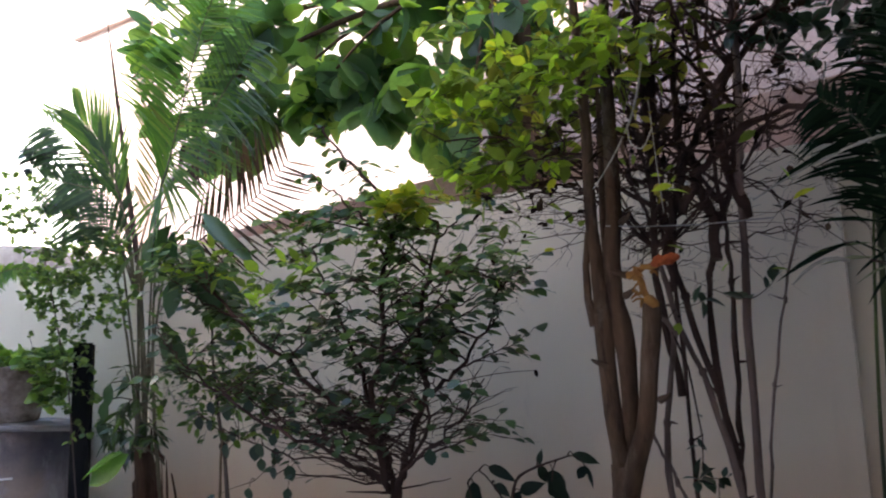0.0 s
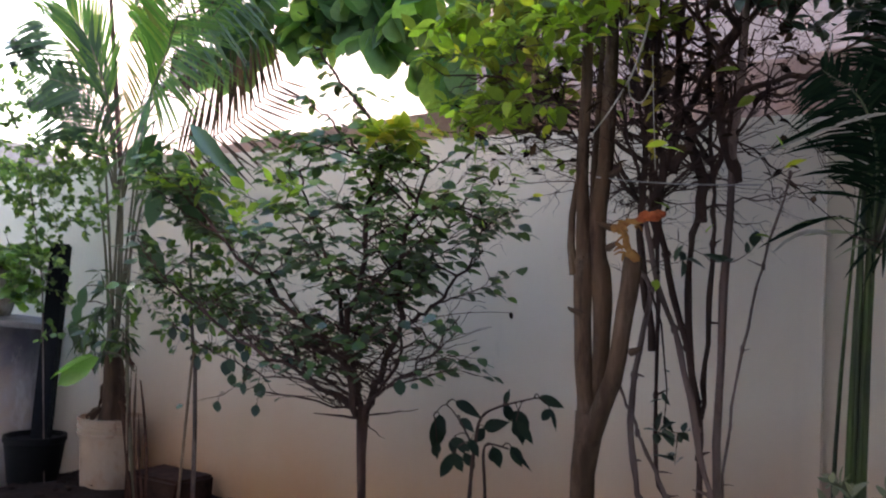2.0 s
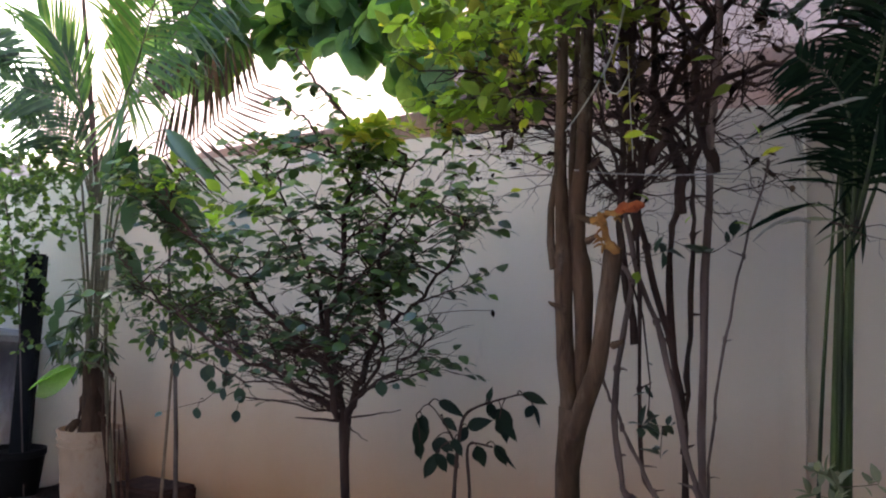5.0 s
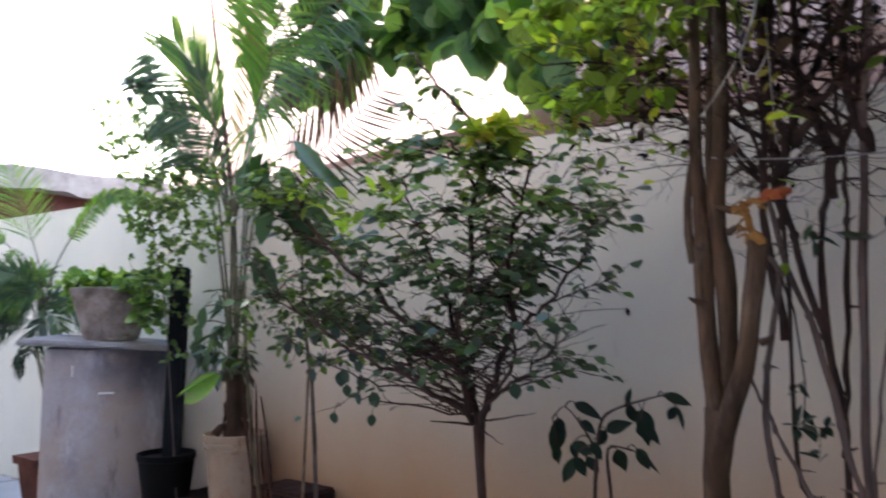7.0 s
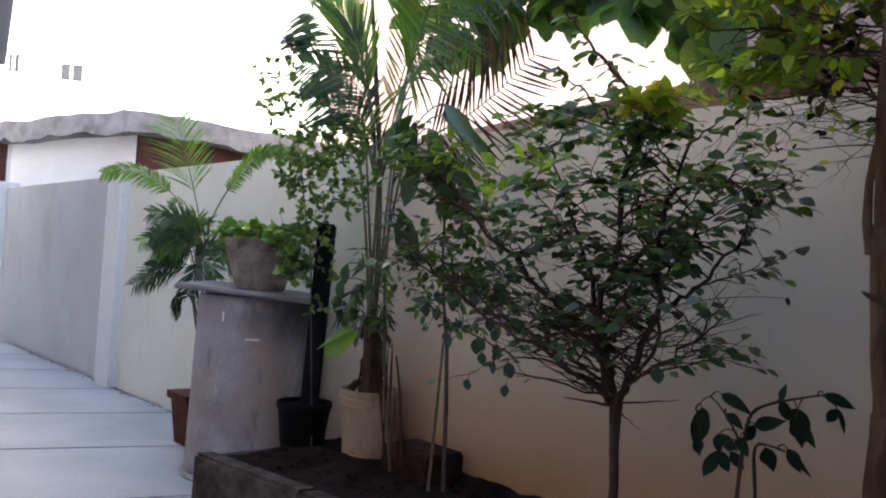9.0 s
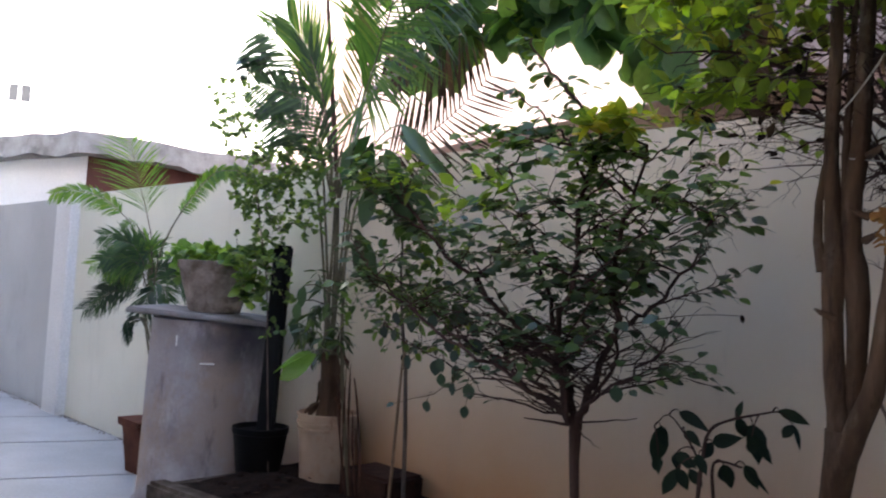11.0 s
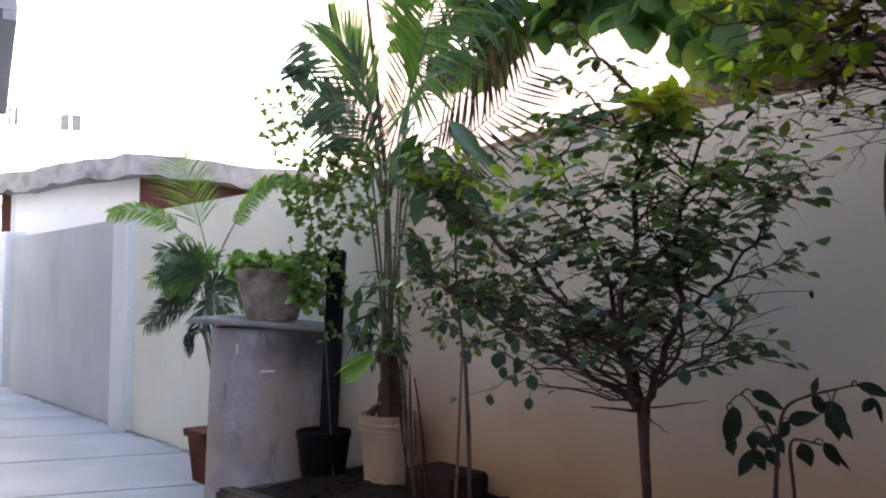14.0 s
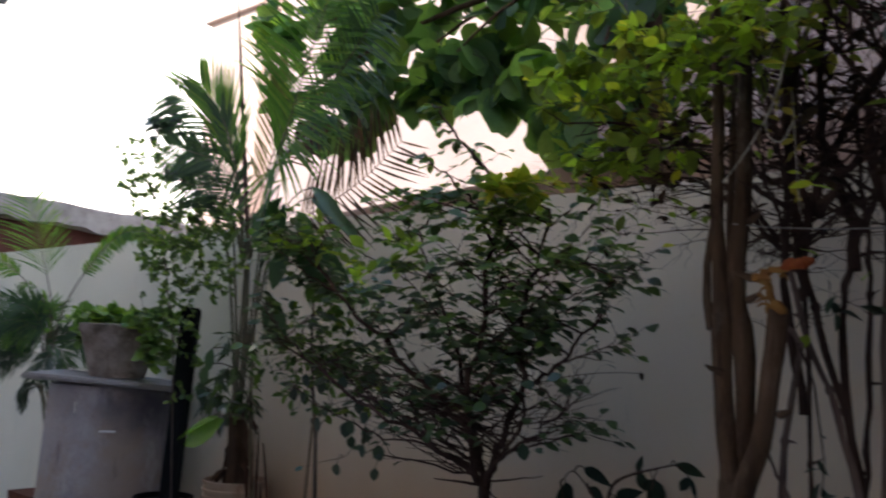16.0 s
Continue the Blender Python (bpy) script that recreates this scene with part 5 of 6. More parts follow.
dl.leaf(leaf_pose(V(-1.253, -0.317, 1.29), (0.2, 0, -1), (0.3, -1, 0.2), 0.03, 1.0), OVATE)
part("dead_leaf", dl, L_DEAD, tw2)

# ---- sapling with a few broad leaves ----
sp = thing("seedling", (-1.16, -0.62, 0.3), "young plant with a few broad dark leaves", "young plant")
rg = random.Random(31)
stems = [curve([(-1.22, -0.62, 0.25), (-1.225, -0.62, 0.5), (-1.222, -0.62, 0.7), (-1.21, -0.62, 0.87), (-1.19, -0.62, 0.955), (-1.13, -0.62, 0.995), (-1.01, -0.62, 1.035)], 22),
         curve([(-1.18, -0.6, 0.25), (-1.17, -0.6, 0.5), (-1.178, -0.6, 0.72), (-1.183, -0.61, 0.84), (-1.16, -0.62, 0.875), (-1.09, -0.62, 0.87)], 18),
         curve([(-1.212, -0.62, 0.85), (-1.25, -0.63, 0.92), (-1.31, -0.64, 0.985), (-1.356, -0.64, 0.945)], 10)]
for sk_, r_ in zip(stems, (0.008, 0.007, 0.0035)):
    g = Geo()
    g.tube(sk_, [r_ * (1.05 - 0.7 * q / len(sk_)) * rg.uniform(0.9, 1.1) for q in range(len(sk_))], n=7, wob=0.08, rng=rg)
    part("stem", g, M_BARK_DARK, sp)
hg = Geo()
hg.leaf(Matrix.Identity(4), blade([(0, 0.02), (0.07, 0.13), (0.2, 0.25), (0.4, 0.31), (0.6, 0.27), (0.8, 0.15), (0.92, 0.05), (1.0, 0.004)], droop=0.22, fold=0.3))
hme = hg.mesh("leaf", L_DULL)
# stalk end and tip of each leaf, then its breadth
for xa, za, xb, zb, wide in ((-1.356, 0.943, -1.372, 0.811, 0.78), (-1.313, 0.988, -1.209, 0.957, 0.6), (-1.13, 0.999, -1.12, 1.048, 0.8), (-1.283, 0.936, -1.218, 0.913, 0.8), (-1.202, 0.916, -1.116, 0.945, 0.85),
                             (-1.085, 0.985, -1.049, 0.887, 0.95), (-1.048, 0.966, -0.994, 0.898, 0.6), (-1.006, 1.037, -0.929, 1.012, 0.7), (-0.959, 1.007, -0.931, 0.946, 0.4), (-1.294, 0.872, -1.219, 0.854, 0.9),
                             (-1.202, 0.89, -1.179, 0.834, 0.9), (-1.159, 0.863, -1.133, 0.794, 0.9), (-1.274, 0.835, -1.318, 0.742, 0.7), (-1.106, 0.868, -1.036, 0.801, 0.3), (-1.363, 0.853, -1.355, 0.795, 0.6), (-1.243, 0.838, -1.273, 0.888, 0.7)):
    y_ = -0.62 + rg.uniform(-0.05, 0.05)
    base, tip = V(xa, y_, za), V(xb, y_ + rg.uniform(-0.03, 0.03), zb)
    ob = new("leaf", hme)
    hang(ob, sp)
    ob.matrix_basis = leaf_pose(base, tip - base, (0.45 + rg.uniform(-.35, .35), -0.8, 0.45 + rg.uniform(-.3, .3)), (tip - base).length * 1.0, wide * 0.9)
    root = min((q for sk_ in stems for q in sk_ if q.z > 0.72), key=lambda q: (q - base).length)
    if rg.random() < 0.6:
        ob = new("leaf", hme)
        hang(ob, sp)
        ob.matrix_basis = leaf_pose(base, (rg.uniform(-.7, .7), rg.uniform(-.4, .4), -0.8), (0.45 + rg.uniform(-.6, .6), -0.8, 0.3), rg.uniform(0.05, 0.075), 0.85)
    tw_ = Geo()
    tw_.tube(bend(root, base, 5, (0, 0, 0.012)), [0.0028, 0.0024, 0.002, 0.0018, 0.0015], n=5)
    part("leaf_stalk", tw_, M_BARK_DARK, sp)


# ---- the trees by the wall's end ----
tr = thing("three_stemmed_tree", (-0.84, -0.61, 0.3), "small tree whose brown trunk forks into three stems", "tree")
rg = random.Random(37)
g = Geo()
g.tube([(-0.845, -0.6, 0.24), (-0.848, -0.6, 0.5), (-0.85, -0.6, 0.69), (-0.85, -0.605, 0.83), (-0.835, -0.61, 0.95), (-0.83, -0.61, 1.01)], [0.042, 0.037, 0.036, 0.036, 0.042, 0.045], n=14, wob=0.04, rng=rg)
g.tube(curve([(-0.845, -0.61, 0.93), (-0.84, -0.62, 1.03), (-0.853, -0.62, 1.13), (-0.862, -0.62, 1.295), (-0.864, -0.62, 1.4), (-0.858, -0.62, 1.49), (-0.868, -0.62, 1.58), (-0.876, -0.62, 1.66), (-0.88, -0.62, 1.78), (-0.875, -0.62, 2.06), (-0.885, -0.62, 2.35), (-0.9, -0.6, 2.9)], 26),
       [0.030, 0.028, 0.028, 0.027, 0.026, 0.0255, 0.025, 0.026, 0.027, 0.029, 0.031, 0.031, 0.029, 0.026, 0.023, 0.021, 0.0195, 0.019, 0.0195, 0.018, 0.017, 0.016, 0.015, 0.014, 0.013, 0.012], n=14, wob=0.06, rng=rg)
g.tube(curve([(-0.825, -0.6, 0.94), (-0.82, -0.6, 1.04), (-0.81, -0.6, 1.13), (-0.807, -0.6, 1.295), (-0.815, -0.6, 1.4), (-0.828, -0.61, 1.49), (-0.83, -0.61, 1.6), (-0.82, -0.6, 1.7), (-0.812, -0.6, 1.8), (-0.806, -0.6, 2.06), (-0.8, -0.6, 2.35), (-0.75, -0.6, 2.9)], 24),
       [0.028, 0.026, 0.025, 0.024, 0.024, 0.0245, 0.026, 0.028, 0.031, 0.032, 0.030, 0.028, 0.027, 0.027, 0.026, 0.025, 0.024, 0.023, 0.022, 0.020, 0.018, 0.016, 0.014, 0.012], n=14, wob=0.06, rng=rg)
g.tube(curve([(-0.845, -0.6, 1.62), (-0.85, -0.6, 1.75), (-0.845, -0.59, 1.95), (-0.84, -0.59, 2.2)], 8), [0.014, 0.012, 0.011, 0.010, 0.010, 0.009, 0.008, 0.007], n=8, wob=0.05, rng=rg)
g.tube(curve([(-0.825, -0.62, 0.93), (-0.785, -0.64, 1.035), (-0.748, -0.64, 1.14), (-0.728, -0.64, 1.295), (-0.712, -0.64, 1.4), (-0.705, -0.64, 1.475)], 12), [0.03, 0.029, 0.028, 0.027, 0.0265, 0.026, 0.026, 0.026, 0.027, 0.028, 0.029, 0.027], n=14, wob=0.05, rng=rg)
g.tube([(-0.885, -0.63, 1.42), (-0.903, -0.63, 1.5), (-0.903, -0.63, 1.6), (-0.893, -0.62, 1.7)], [0.02, 0.013, 0.011, 0.01], n=8)
for at in ((-0.79, -0.62, 1.5), (-0.78, -0.62, 1.56), (-0.85, -0.64, 1.3), (-0.79, -0.61, 1.72), (-0.89, -0.63, 1.45), (-0.7, -0.65, 1.2)):
    w = rg.choice((-1, 1))
    g.tube([at, (at[0] + 0.03 * w, at[1] - 0.02, at[2] + 0.012), (at[0] + 0.04 * w, at[1] - 0.03, at[2] + 0.02)], [0.012, 0.007, 0.003], n=7)
part("trunk", g, M_BARK, tr, "smooth reddish brown forked trunk")
g, poses = Geo(), []
nodes = bend((-0.88, -0.62, 1.7), (-0.9, -0.6, 2.8), 10) + bend((-0.8, -0.6, 1.7), (-0.76, -0.6, 2.8), 10)
grow(g, poses, nodes, [(-0.98, -0.78, 2.17, 0.3, 0.12, 0.13, 44), (-0.74, -0.8, 2.2, 0.2, 0.12, 0.1, 18), (-1.25, -0.78, 2.14, 0.18, 0.1, 0.1, 22), (-0.9, -0.75, 2.5, 0.5, 0.25, 0.3, 50), (-1.12, -0.7, 1.93, 0.22, 0.12, 0.06, 22)],
     rg, per=5, size=0.062, width=1.05, r0=0.005, lift=-0.05, keep=0.5, flat=0.7)
part("twigwork", g, M_BARK_GREY, tr, kind="stuff")
foliage("foliage", poses, OVATE, L_LIME, tr, singles=250)
# inner crown, shade put in as olive leaves and darker bark
g, poses = Geo(), []
grow(g, poses, nodes, [(-1.0, -0.55, 2.22, 0.38, 0.16, 0.18, 56), (-0.72, -0.5, 2.3, 0.25, 0.14, 0.14, 22), (-1.12, -0.55, 2.02, 0.2, 0.12, 0.1, 26)], rg, per=4, size=0.07, r0=0.004, lift=-0.2, keep=0.5)
part("shaded_twigwork", g, M_BARK_DARK, tr, kind="stuff")
foliage("shaded_foliage", poses, OVATE, L_OLIVE, tr, singles=0)
g = Geo()
tw = sprays(g, [n_ for n_ in nodes if n_.z < 2.15], 22, rg, (0.2, 0.45), (-30, 30), (0.0012, 0.0026), depth=0.35, droop=0.05, jit=0.006, forks=3, sides=(-1, -1, 1))
tw += sprays(g, bend((-0.88, -0.62, 1.68), (-0.88, -0.62, 2.0), 5), 9, rg, (0.3, 0.45), (-6, 16), (0.0011, 0.002), depth=0.25, droop=0.05, jit=0.008, forks=2, sides=(-1,))
part("dry_twigwork", g, M_BARK_DARK, tr, "tangle of thin dry twigs", kind="stuff")
foliage("withered_leaves", leaves_on(tw, 110, rg, 0.04), OVATE, L_DEAD, tr, singles=60)
foliage("stray_leaves", leaves_on(tw, 50, rg, 0.055), OVATE, L_LIME, tr, singles=50)
# pale dry runner that hangs across the stems, with yellowed leaves
g = Geo()
run = curve([(-0.64, -0.68, 2.3), (-0.665, -0.69, 2.15), (-0.70, -0.69, 2.02), (-0.75, -0.69, 1.93), (-0.80, -0.69, 1.86), (-0.84, -0.68, 1.82)], 14)
g.tube(run, [0.004 * (1.1 - 0.7 * q / 14) for q in range(14)], n=6)
g.tube(curve([(-0.72, -0.69, 1.99), (-0.71, -0.7, 1.93), (-0.675, -0.7, 1.91), (-0.645, -0.7, 1.96)], 9), 0.0022, n=5)
run += curve([(-0.655, -0.68, 2.05), (-0.65, -0.68, 1.95), (-0.645, -0.68, 1.85), (-0.64, -0.67, 1.72)], 10)
g.tube(run[14:], 0.0016, n=5)
part("dry_runner", g, M_DRYSTALK, tr, "pale dry runner")
foliage("yellowed_leaves", leaves_on(run[14:] + run[3:9], 34, rg, 0.034), OVATE, L_SERE, tr, singles=34)

# orange cloth tied to the lopped stem, and a wire
cloth = thing("tied_cloth", (-0.71, -0.66, 1.47), "scrap of orange cloth tied to the lopped stem", "cloth")
g = Geo()
g.tube([p + rand_unit(rg) * 0.006 for p in bend((-0.67, -0.69, 1.455), (-0.715, -0.69, 1.56), 9, (-0.012, 0, 0))], [rg.uniform(0.006, 0.015) for _ in range(9)], n=8, wob=0.45, rng=rg)
g.tube([p + rand_unit(rg) * 0.005 for p in bend((-0.75, -0.69, 1.555), (-0.665, -0.7, 1.57), 8, (0, 0, 0.006))], [rg.uniform(0.006, 0.014) for _ in range(8)], n=8, wob=0.45, rng=rg)
for q in range(7):
    p0 = V(-0.71 + rg.uniform(-.03, .03), -0.69, rg.uniform(1.47, 1.57))
    tail = Geo()
    tail.tube(bend(p0, p0 + V(rg.uniform(-.04, .05), rg.uniform(-.03, .0), rg.uniform(-.04, .01)), 4, (0, 0, 0.01)), [0.006, 0.005, 0.004, 0.002], n=5, wob=0.3, rng=rg)
    part("loose_end", tail, M_STRAW, cloth)
part("knot", g, M_STRAW, cloth, "faded yellow strip of the cloth")
g = Geo()
g.tube([p + rand_unit(rg) * 0.004 for p in bend((-0.675, -0.7, 1.575), (-0.6, -0.7, 1.588), 7, (0, 0, 0.004))], [0.01, 0.015, 0.016, 0.013, 0.016, 0.014, 0.007], n=9, wob=0.25, rng=rg)
part("flap", g, M_ORANGE, cloth)
g = Geo()
g.tube([(-0.83, -0.63, 1.712), (-0.74, -0.57, 1.705), (-0.576, -0.57, 1.69), (-0.37, -0.57, 1.683)], 0.0022, n=6)
single("tie_wire", g, M_WIRE, "slack wire strung between the tree stems", "wire")

mt = thing("many_stemmed_tree", (-0.55, -0.45, 0.3), "tangled tree of many thin grey stems and dead twigs", "tree")
rg = random.Random(41)
upper = []


def grey_stem(r, *knots, mat=None):
    """One crooked stem with short stubs of lopped twigs."""
    gg = Geo()
    fine = [p + rand_unit(rg) * 0.004 for p in curve(knots, 4 * len(knots))]
    gg.tube(fine, [0.78 * r * (1.0 - 0.3 * i / len(fine)) * rg.uniform(0.82, 1.2) for i in range(len(fine))], n=9, wob=0.12, rng=rg)
    for p in fine[3::4]:
        if rg.random() < 0.75:
            w = (V(rg.choice((-1, 1)), rg.uniform(-.5, .5), rg.uniform(-0.1, 0.6))).normalized()
            far = p + w * rg.uniform(0.02, 0.055)
            gg.tube([p, p.lerp(far, 0.5) + rand_unit(rg) * 0.004, far], [r * 0.55, r * 0.32, r * 0.12], n=5)
        if rg.random() < 0.4:
            gg.tube([p - V(0, 0, 0.012), p, p + V(0, 0, 0.012)], [r * 0.7, r * 0.98, r * 0.7], n=8, wob=0.15, rng=rg)
    part("stem", gg, mat or M_STEM, mt)
    if r > 0.0065:
        upper.extend(p for p in fine if p.z > 1.4)


# most stems up into the crown get dark bark: its shade as colour
grey_stem(0.013, (-0.6, -0.52, 0.26), (-0.65, -0.55, 0.71), (-0.7, -0.55, 0.79), (-0.73, -0.55, 1.04), (-0.68, -0.55, 1.36), (-0.72, -0.55, 1.44))
grey_stem(0.009, (-0.56, -0.45, 0.26), (-0.61, -0.45, 0.69), (-0.68, -0.45, 0.86), (-0.69, -0.45, 1.43), (-0.72, -0.45, 1.76), (-0.7, -0.45, 2.4), mat=M_BARK_DARK)
grey_stem(0.008, (-0.55, -0.5, 0.26), (-0.6, -0.5, 0.7), (-0.64, -0.5, 0.8), (-0.7, -0.5, 0.92), (-0.76, -0.5, 1.04), (-0.8, -0.5, 1.14))
grey_stem(0.013, (-0.47, -0.5, 0.26), (-0.49, -0.5, 0.72), (-0.52, -0.5, 0.86), (-0.6, -0.5, 1.2), (-0.68, -0.5, 1.43), (-0.74, -0.5, 1.7))
grey_stem(0.015, (-0.54, -0.42, 0.26), (-0.55, -0.42, 0.7), (-0.57, -0.42, 1.06), (-0.66, -0.42, 1.43), (-0.71, -0.42, 1.68), (-0.74, -0.42, 2.3), mat=M_BARK_DARK)
grey_stem(0.013, (-0.57, -0.42, 0.96), (-0.61, -0.4, 1.43), (-0.58, -0.4, 1.64), (-0.52, -0.4, 1.8), (-0.48, -0.4, 1.99), (-0.45, -0.4, 2.6), mat=M_BARK_DARK)
grey_stem(0.011, (-0.56, -0.41, 0.88), (-0.55, -0.4, 1.14), (-0.54, -0.4, 1.43), (-0.54, -0.4, 1.67), (-0.56, -0.4, 1.93), (-0.58, -0.4, 2.5), mat=M_BARK_DARK)
grey_stem(0.017, (-0.47, -0.45, 0.26), (-0.48, -0.45, 0.71), (-0.5, -0.45, 0.83), (-0.48, -0.45, 1.74), (-0.46, -0.45, 1.97), (-0.44, -0.45, 2.6))
grey_stem(0.006, (-0.48, -0.42, 0.26), (-0.49, -0.42, 0.7), (-0.48, -0.42, 0.9), (-0.45, -0.42, 1.15), (-0.4, -0.42, 1.43), (-0.32, -0.42, 1.73))
grey_stem(0.016, (-0.69, -0.47, 1.2), (-0.73, -0.5, 1.5), (-0.73, -0.5, 1.67), (-0.72, -0.5, 1.84), (-0.73, -0.5, 2.08), (-0.72, -0.5, 2.6), mat=M_BARK_DARK)
g = Geo()
head = [p for p in upper if p.z > 1.55]
low_head = [p for p in upper if p.z < 1.75]
tw = sprays(g, [p for p in head if p.z > 1.62], 54, rg, (0.25, 0.6), (15, 86), (0.0035, 0.0095), depth=0.35, droop=0.05, jit=0.016, forks=4)
tw += sprays(g, [p for p in head if p.z > 1.72], 18, rg, (0.2, 0.45), (-50, 75), (0.002, 0.004), depth=0.4, droop=0.15, jit=0.016, forks=3)
tw += sprays(g, low_head, 9, rg, (0.1, 0.25), (-20, 40), (0.0012, 0.002), depth=0.4, droop=0.1, jit=0.006, forks=1)
for knots in ([(-0.72, -0.46, 1.6), (-0.66, -0.44, 1.82), (-0.6, -0.42, 2.0), (-0.44, -0.42, 2.2), (-0.3, -0.42, 2.4)], [(-0.56, -0.42, 1.6), (-0.6, -0.42, 1.85), (-0.66, -0.42, 2.1), (-0.6, -0.42, 2.5)],
              [(-0.46, -0.44, 1.7), (-0.52, -0.44, 1.95), (-0.5, -0.44, 2.15), (-0.36, -0.44, 2.3)], [(-0.66, -0.46, 1.75), (-0.56, -0.46, 1.9), (-0.42, -0.46, 1.98), (-0.22, -0.46, 2.02)],
              [(-0.7, -0.48, 1.5), (-0.68, -0.48, 1.75), (-0.72, -0.48, 2.0), (-0.68, -0.48, 2.3)]):
    crook = [p + rand_unit(rg) * 0.012 for p in curve(knots, 14)]
    g.tube(crook, [0.015 * (1.1 - 0.6 * q / 14) * rg.uniform(0.8, 1.25) for q in range(14)], n=8, wob=0.15, rng=rg)
    tw += sprays(g, crook, 7, rg, (0.12, 0.35), (-40, 80), (0.0025, 0.005), depth=0.5, droop=0.1, jit=0.014, forks=3)
part("deadwood", g, M_BARK_DARK, mt, "dense dark dead twigs", kind="stuff")
high = [p for p in tw if p.z > 1.85]
foliage("blackened_leaves", leaves_on(high, 250, rg, 0.045, 1.0), OVATE, L_DEAD, mt, singles=120)
foliage("withered_leaves", leaves_on([p for p in tw if p.z > 1.65], 60, rg, 0.055), OVATE, L_BROWN, mt, singles=70)
g, poses = Geo(), []
grow(g, poses, upper, [(-0.1, -0.45, 2.24, 0.3, 0.16, 0.18, 70), (-0.3, -0.45, 2.32, 0.22, 0.16, 0.12, 30), (0.05, -0.5, 2.65, 0.6, 0.3, 0.2, 60), (-0.55, -0.5, 1.5, 0.2, 0.1, 0.1, 3), (-0.66, -0.5, 0.95, 0.12, 0.08, 0.1, 4)], rg, per=5, size=0.06, r0=0.004)
part("leafy_twigwork", g, M_BARK_DARK, mt, kind="stuff")
foliage("foliage", poses, OVATE, L_DARK, mt, singles=100)

# ---- dark palm at the wall's end ----
rp = thing("dark_palm", (-0.12, -0.5, 0.3), "dark palm with upright green stalks", "palm")
rg = random.Random(43)
for x0, x1, r in ((-0.155, -0.12, 0.012), (-0.135, -0.11, 0.013), (-0.12, -0.1, 0.011), (-0.165, -0.125, 0.009), (-0.19, -0.13, 0.006), (-0.105, -0.09, 0.006)):
    g = Geo()
    g.tube(bend((x0, -0.5 + rg.uniform(-.03, .03), 0.24), (x1, -0.5 + rg.uniform(-.03, .03), 1.72), 9, (rg.uniform(-.012, .012) - (0.02 if r < 0.0085 else 0), 0, 0)), [r * q for q in (1, 1, .95, .95, .9, .85, .8, .7, .5)], n=9)
    part("stalk", g, M_DARKCANE, rp)


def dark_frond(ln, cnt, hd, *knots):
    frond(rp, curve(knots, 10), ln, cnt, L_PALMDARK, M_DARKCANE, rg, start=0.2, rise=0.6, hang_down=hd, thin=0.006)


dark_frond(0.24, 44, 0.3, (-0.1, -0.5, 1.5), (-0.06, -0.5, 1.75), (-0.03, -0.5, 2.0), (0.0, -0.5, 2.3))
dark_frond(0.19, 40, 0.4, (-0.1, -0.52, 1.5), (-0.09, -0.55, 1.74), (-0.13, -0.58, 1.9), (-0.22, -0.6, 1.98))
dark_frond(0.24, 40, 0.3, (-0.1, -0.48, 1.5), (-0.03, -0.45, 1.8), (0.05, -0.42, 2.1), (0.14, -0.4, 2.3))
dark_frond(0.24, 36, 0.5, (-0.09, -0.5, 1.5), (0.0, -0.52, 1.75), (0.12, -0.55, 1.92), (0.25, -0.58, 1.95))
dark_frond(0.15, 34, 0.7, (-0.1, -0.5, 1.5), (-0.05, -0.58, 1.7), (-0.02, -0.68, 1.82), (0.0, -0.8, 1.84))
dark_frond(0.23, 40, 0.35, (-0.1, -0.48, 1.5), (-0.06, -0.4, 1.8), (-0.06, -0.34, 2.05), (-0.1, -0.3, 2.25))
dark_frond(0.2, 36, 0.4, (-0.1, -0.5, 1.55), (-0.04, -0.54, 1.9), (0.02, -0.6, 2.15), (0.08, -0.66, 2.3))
# single blades that stand out level from the crown: root, tip, whether bleached
for xa, za, xb, zb, pale in ((-0.13, 1.64, -0.28, 1.69, 0), (-0.2, 1.60, -0.38, 1.54, 0), (-0.16, 1.59, -0.31, 1.6, 1), (-0.15, 1.55, -0.28, 1.57, 1), (-0.14, 1.81, -0.31, 1.82, 0), (-0.15, 1.79, -0.32, 1.8, 0), (-0.14, 1.71, -0.3, 1.74, 0),
                             (-0.12, 1.53, -0.2, 1.5, 1), (-0.12, 1.57, -0.19, 1.52, 0), (-0.1, 1.66, -0.15, 1.58, 0), (-0.07, 1.68, -0.14, 1.6, 0), (-0.13, 1.92, -0.28, 1.96, 0), (-0.15, 1.86, -0.42, 1.81, 0), (-0.12, 1.52, -0.17, 1.44, 0), (-0.1, 1.5, -0.12, 1.42, 0), (-0.09, 1.55, -0.07, 1.45, 0)):
    root, tip = V(xa + 0.02, -0.53, za), V(xb, -0.55 + rg.uniform(-0.05, 0.05), zb)
    g = Geo()
    g.leaf(leaf_pose(root, tip - root, (0.1, -0.8, 0.6), (tip - root).length, rg.uniform(0.3, 0.42)), LANCE)
    g.tube(bend((-0.1, -0.5, za - 0.05), root, 4), 0.0025, n=5)
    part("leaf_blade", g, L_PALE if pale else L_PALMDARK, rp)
g = Geo()
g.tube(bend((0.0, -0.56, 1.85), (-0.22, -0.55, 1.77), 6, (0, 0, 0.006)), [0.004, 0.004, 0.0035, 0.003, 0.0025, 0.0015], n=6)
part("dry_stalk", g, M_DRY, rp)
g = Geo()
g.tube(bend((-0.05, -0.6, 1.86), (-0.42, -0.56, 1.74), 7, (0, 0, 0.02)), [0.005, 0.005, 0.004, 0.004, 0.003, 0.003, 0.002], n=6)
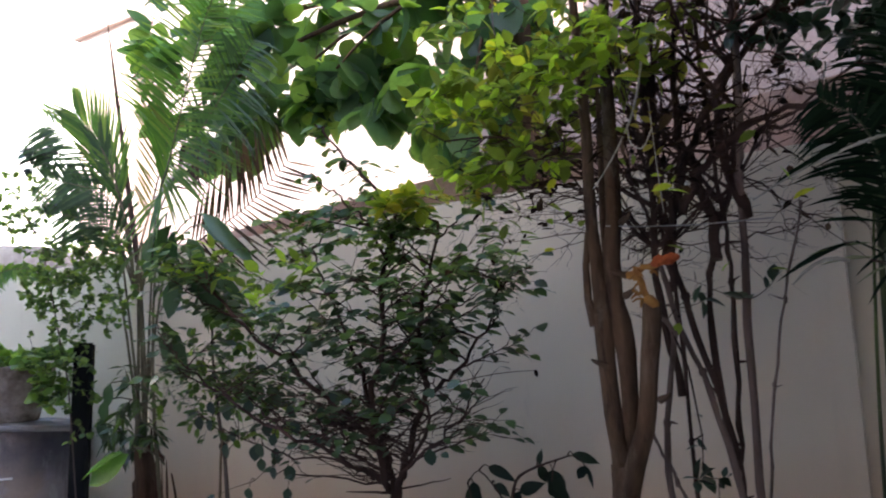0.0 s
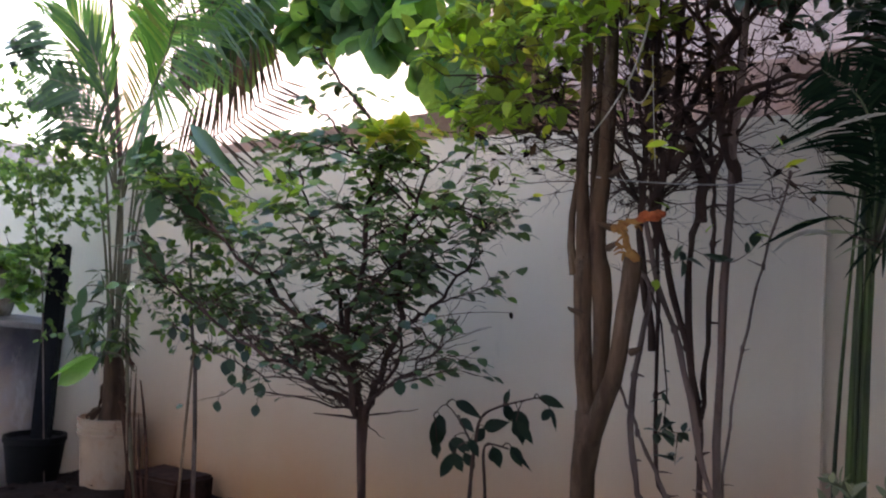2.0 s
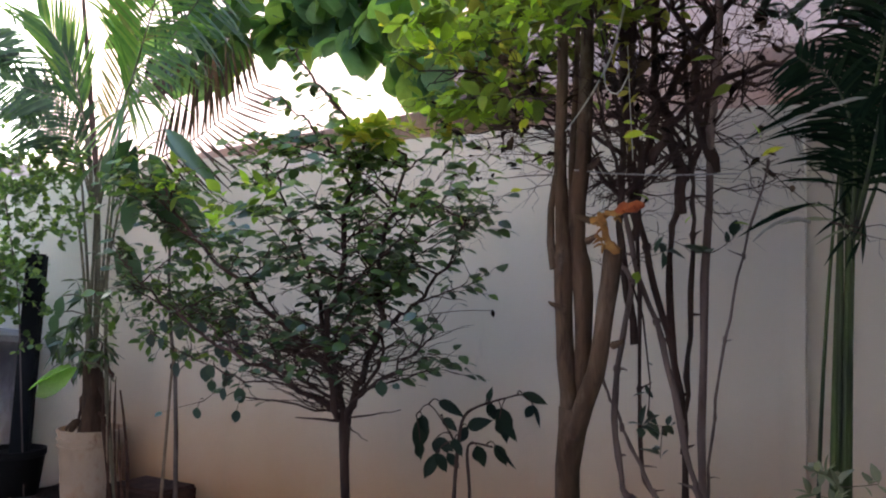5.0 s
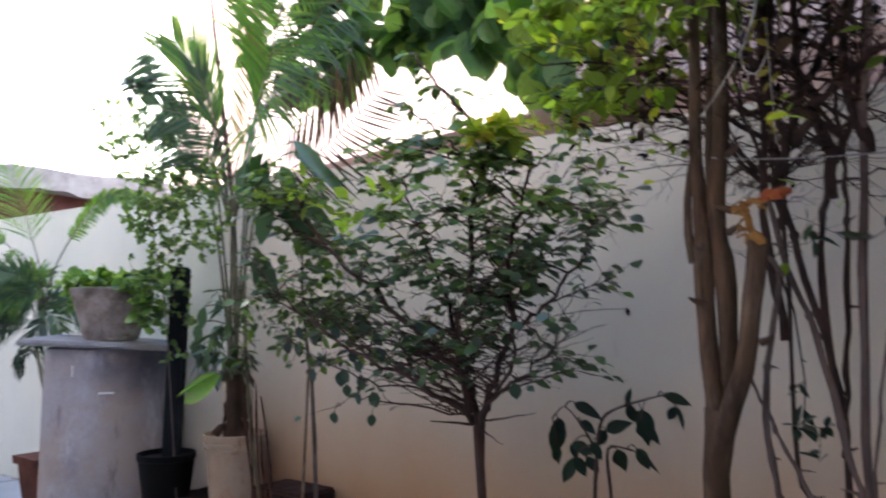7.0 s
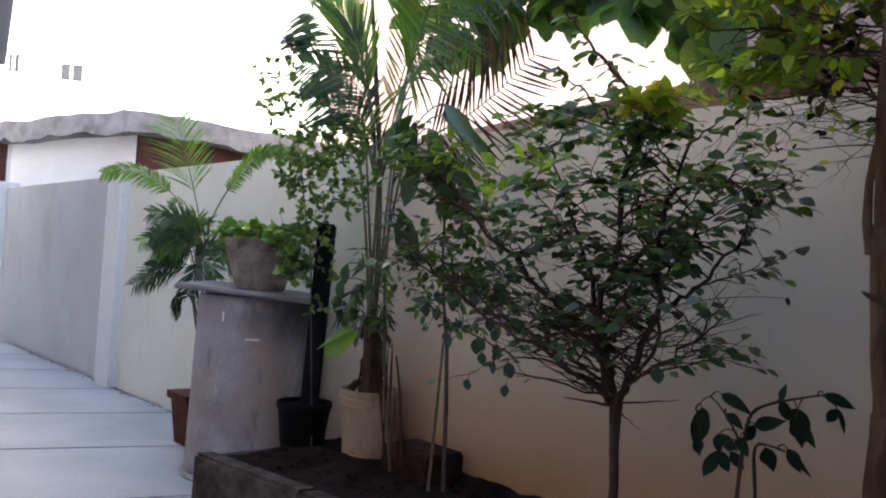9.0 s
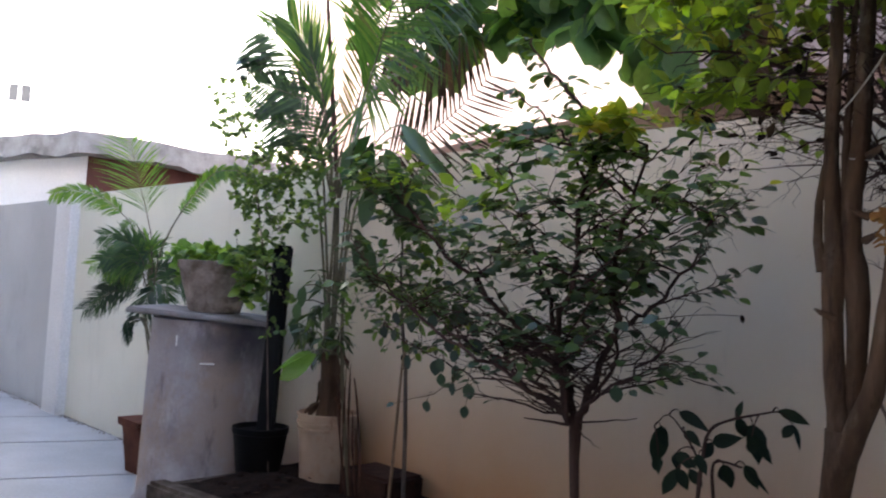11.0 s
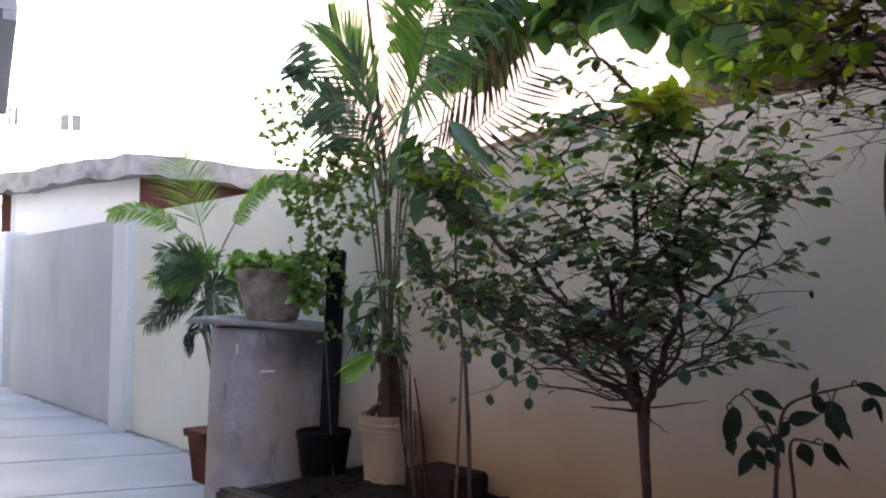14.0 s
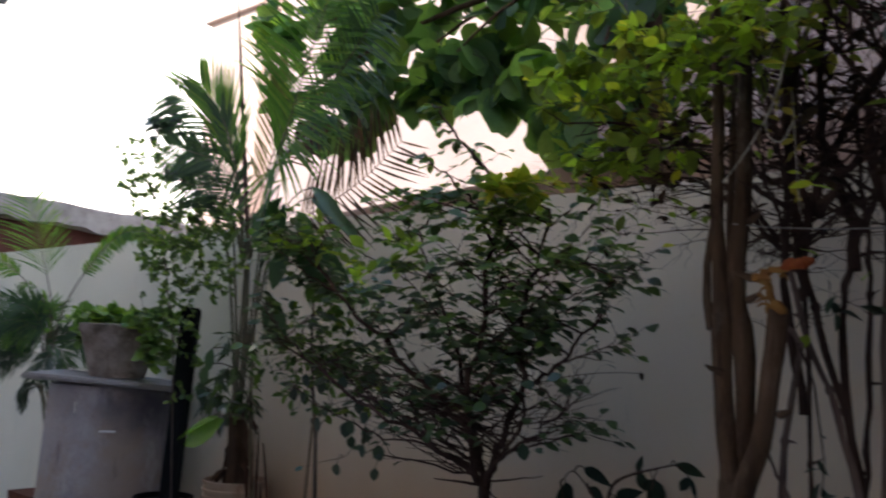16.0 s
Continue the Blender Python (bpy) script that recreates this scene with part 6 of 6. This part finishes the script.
part("dry_stalk", g, M_DRYSTALK, rp, "bleached dry leaf stalk")
g2 = Geo()
g2.tube(bend((-0.2, -0.52, 1.55), (-0.35, -0.5, 1.5), 6, (0, 0, 0.03)), [0.005, 0.006, 0.006, 0.005, 0.004, 0.002], n=6)
part("dry_stalk", g2, M_DRYSTALK, rp)

wp = thing("pale_weed", (-0.16, -0.58, 0.3), "low plant with pale greyish leaves", "weed")
g, poses = Geo(), []
st = bend((-0.14, -0.58, 0.27), (-0.12, -0.6, 0.85), 6, (-.02, 0, 0))
g.tube(st, 0.004, n=5)
grow(g, poses, st, [(-0.12, -0.6, 0.86, 0.12, 0.06, 0.06, 10), (-0.25, -0.6, 0.76, 0.1, 0.05, 0.04, 5)], rg, per=5, size=0.05, r0=0.003)
part("stem", g, M_GREENCANE, wp)
foliage("foliage", poses, OVATE, L_PALE, wp, singles=80)

# ---- large-leaved tree that leans over the wall ----
ct = thing("large_leaved_tree", (-1.48, 0.24, -0.05), "large-leaved tree leaning over the wall from next door", "tree")
rg = random.Random(47)
g = Geo()
g.tube([(-1.46, 0.2, -0.05), (-1.47, 0.2, 1.2), (-1.48, 0.21, 2.3), (-1.49, 0.2, 3.2), (-1.5, 0.15, 3.9)], [0.065, 0.06, 0.052, 0.045, 0.035], n=12, wob=0.05, rng=rg)
nodes = []
for tip, r in (((-4.23, 0.22, 3.18), 0.022), ((-3.51, 0.09, 2.79), 0.02), ((-2.86, 0.22, 2.85), 0.018), ((-2.34, -0.04, 2.72), 0.018), ((-1.69, 0.09, 2.46), 0.016), ((-2.99, 0.87, 3.63), 0.018), ((-1.56, -0.3, 2.85), 0.016), ((-3.38, -0.3, 3.37), 0.018)):
    pts = bend((-1.49, 0.18, 3.0), tip, 9, (0, 0, 0.14))
    g.tube(pts, [r * (1.1 - 0.8 * i / 8) for i in range(9)], n=8, wob=0.05, rng=rg)
    nodes += pts[2:]
part("trunk", g, M_BARK, ct, "slender brown trunk and limbs")
g, poses = Geo(), []
grow(g, poses, nodes, [(-3.58, 0.22, 3.11, 0.65, 0.3, 0.43, 46),
                       (-2.73, 0.22, 2.98, 0.65, 0.3, 0.39, 46),
                       (-2.02, 0.22, 2.79, 0.52, 0.28, 0.36, 36),
                       (-1.77, 0.22, 2.39, 0.29, 0.19, 0.14, 16),
                       (-1.5, 0.22, 2.78, 0.34, 0.2, 0.17, 20),
                       (-3.38, 0.22, 3.5, 0.78, 0.35, 0.2, 12),
                       (-2.45, 0.22, 2.74, 0.5, 0.18, 0.12, 20),
                       (-3.35, 0.22, 2.64, 0.36, 0.18, 0.12, 26)],
     rg, per=4, size=0.168, r0=0.007, lift=-0.45, spread=0.85)
part("twigwork", g, M_BARK_GREY, ct, kind="stuff")
foliage("foliage", poses, ROUND, L_BROAD, ct, singles=300)

# small tree seen far off beyond the wall
ft = thing("distant_tree", (-19.0, 1.5, -0.05), "small grey-green tree beyond the far end of the wall", "tree")
rg = random.Random(53)
g = Geo()
tk = curve([(-19.0, 1.5, -0.05), (-19.05, 1.52, 1.0), (-18.95, 1.5, 2.0), (-19.0, 1.5, 2.5)], 8)
g.tube(tk, [0.06, 0.055, 0.05, 0.045, 0.04, 0.03, 0.02, 0.012], n=8, wob=0.06, rng=rg)
part("trunk", g, M_BARK, ft)
g, poses = Geo(), []
grow(g, poses, tk[4:], [(-19.0, 1.5, 2.35, 0.45, 0.35, 0.3, 60)], rg, per=6, size=0.12, r0=0.01)
part("twigwork", g, M_BARK_GREY, ft, kind="stuff")
foliage("foliage", poses, OVATE, L_OLIVE, ft, singles=0)

# dust, crumbs and dry leaves swept against the foot of the wall
rg = random.Random(61)
g = Geo()
for _ in range(450):
    x = rg.uniform(-11.5, -4.9)
    q = rg.random() ** 3 * 0.4
    sz = rg.uniform(0.004, 0.013)
    g.lathe([(sz, 0.0), (0.8 * sz, 0.25 * sz), (0.2 * sz, 0.5 * sz)], (x, -0.02 - 0.16 * q, 0.001), n=6, wob=0.4, rng=rg)
part("swept_dirt", g, M_EARTH, drive, "dust and crumbs along the wall's foot", kind="stuff")

# ---- paving strips, last ----
for k in range(len(paving_x) - 1):
    xa, xb = paving_x[k], paving_x[k + 1]
    j = 0.014
    g = Geo()
    y0, y1 = -6.9, -0.012
    top = [(xa + j + SKEW * (y + 1), y) for y in (y0, y1)]
    bot = [(xb - j + SKEW * (y + 1), y) for y in (y1, y0)]
    g.prism((top + bot)[::-1], -0.03, 0.0)
    part("paving_strip", g, M_SLAB, drive, smooth=False)
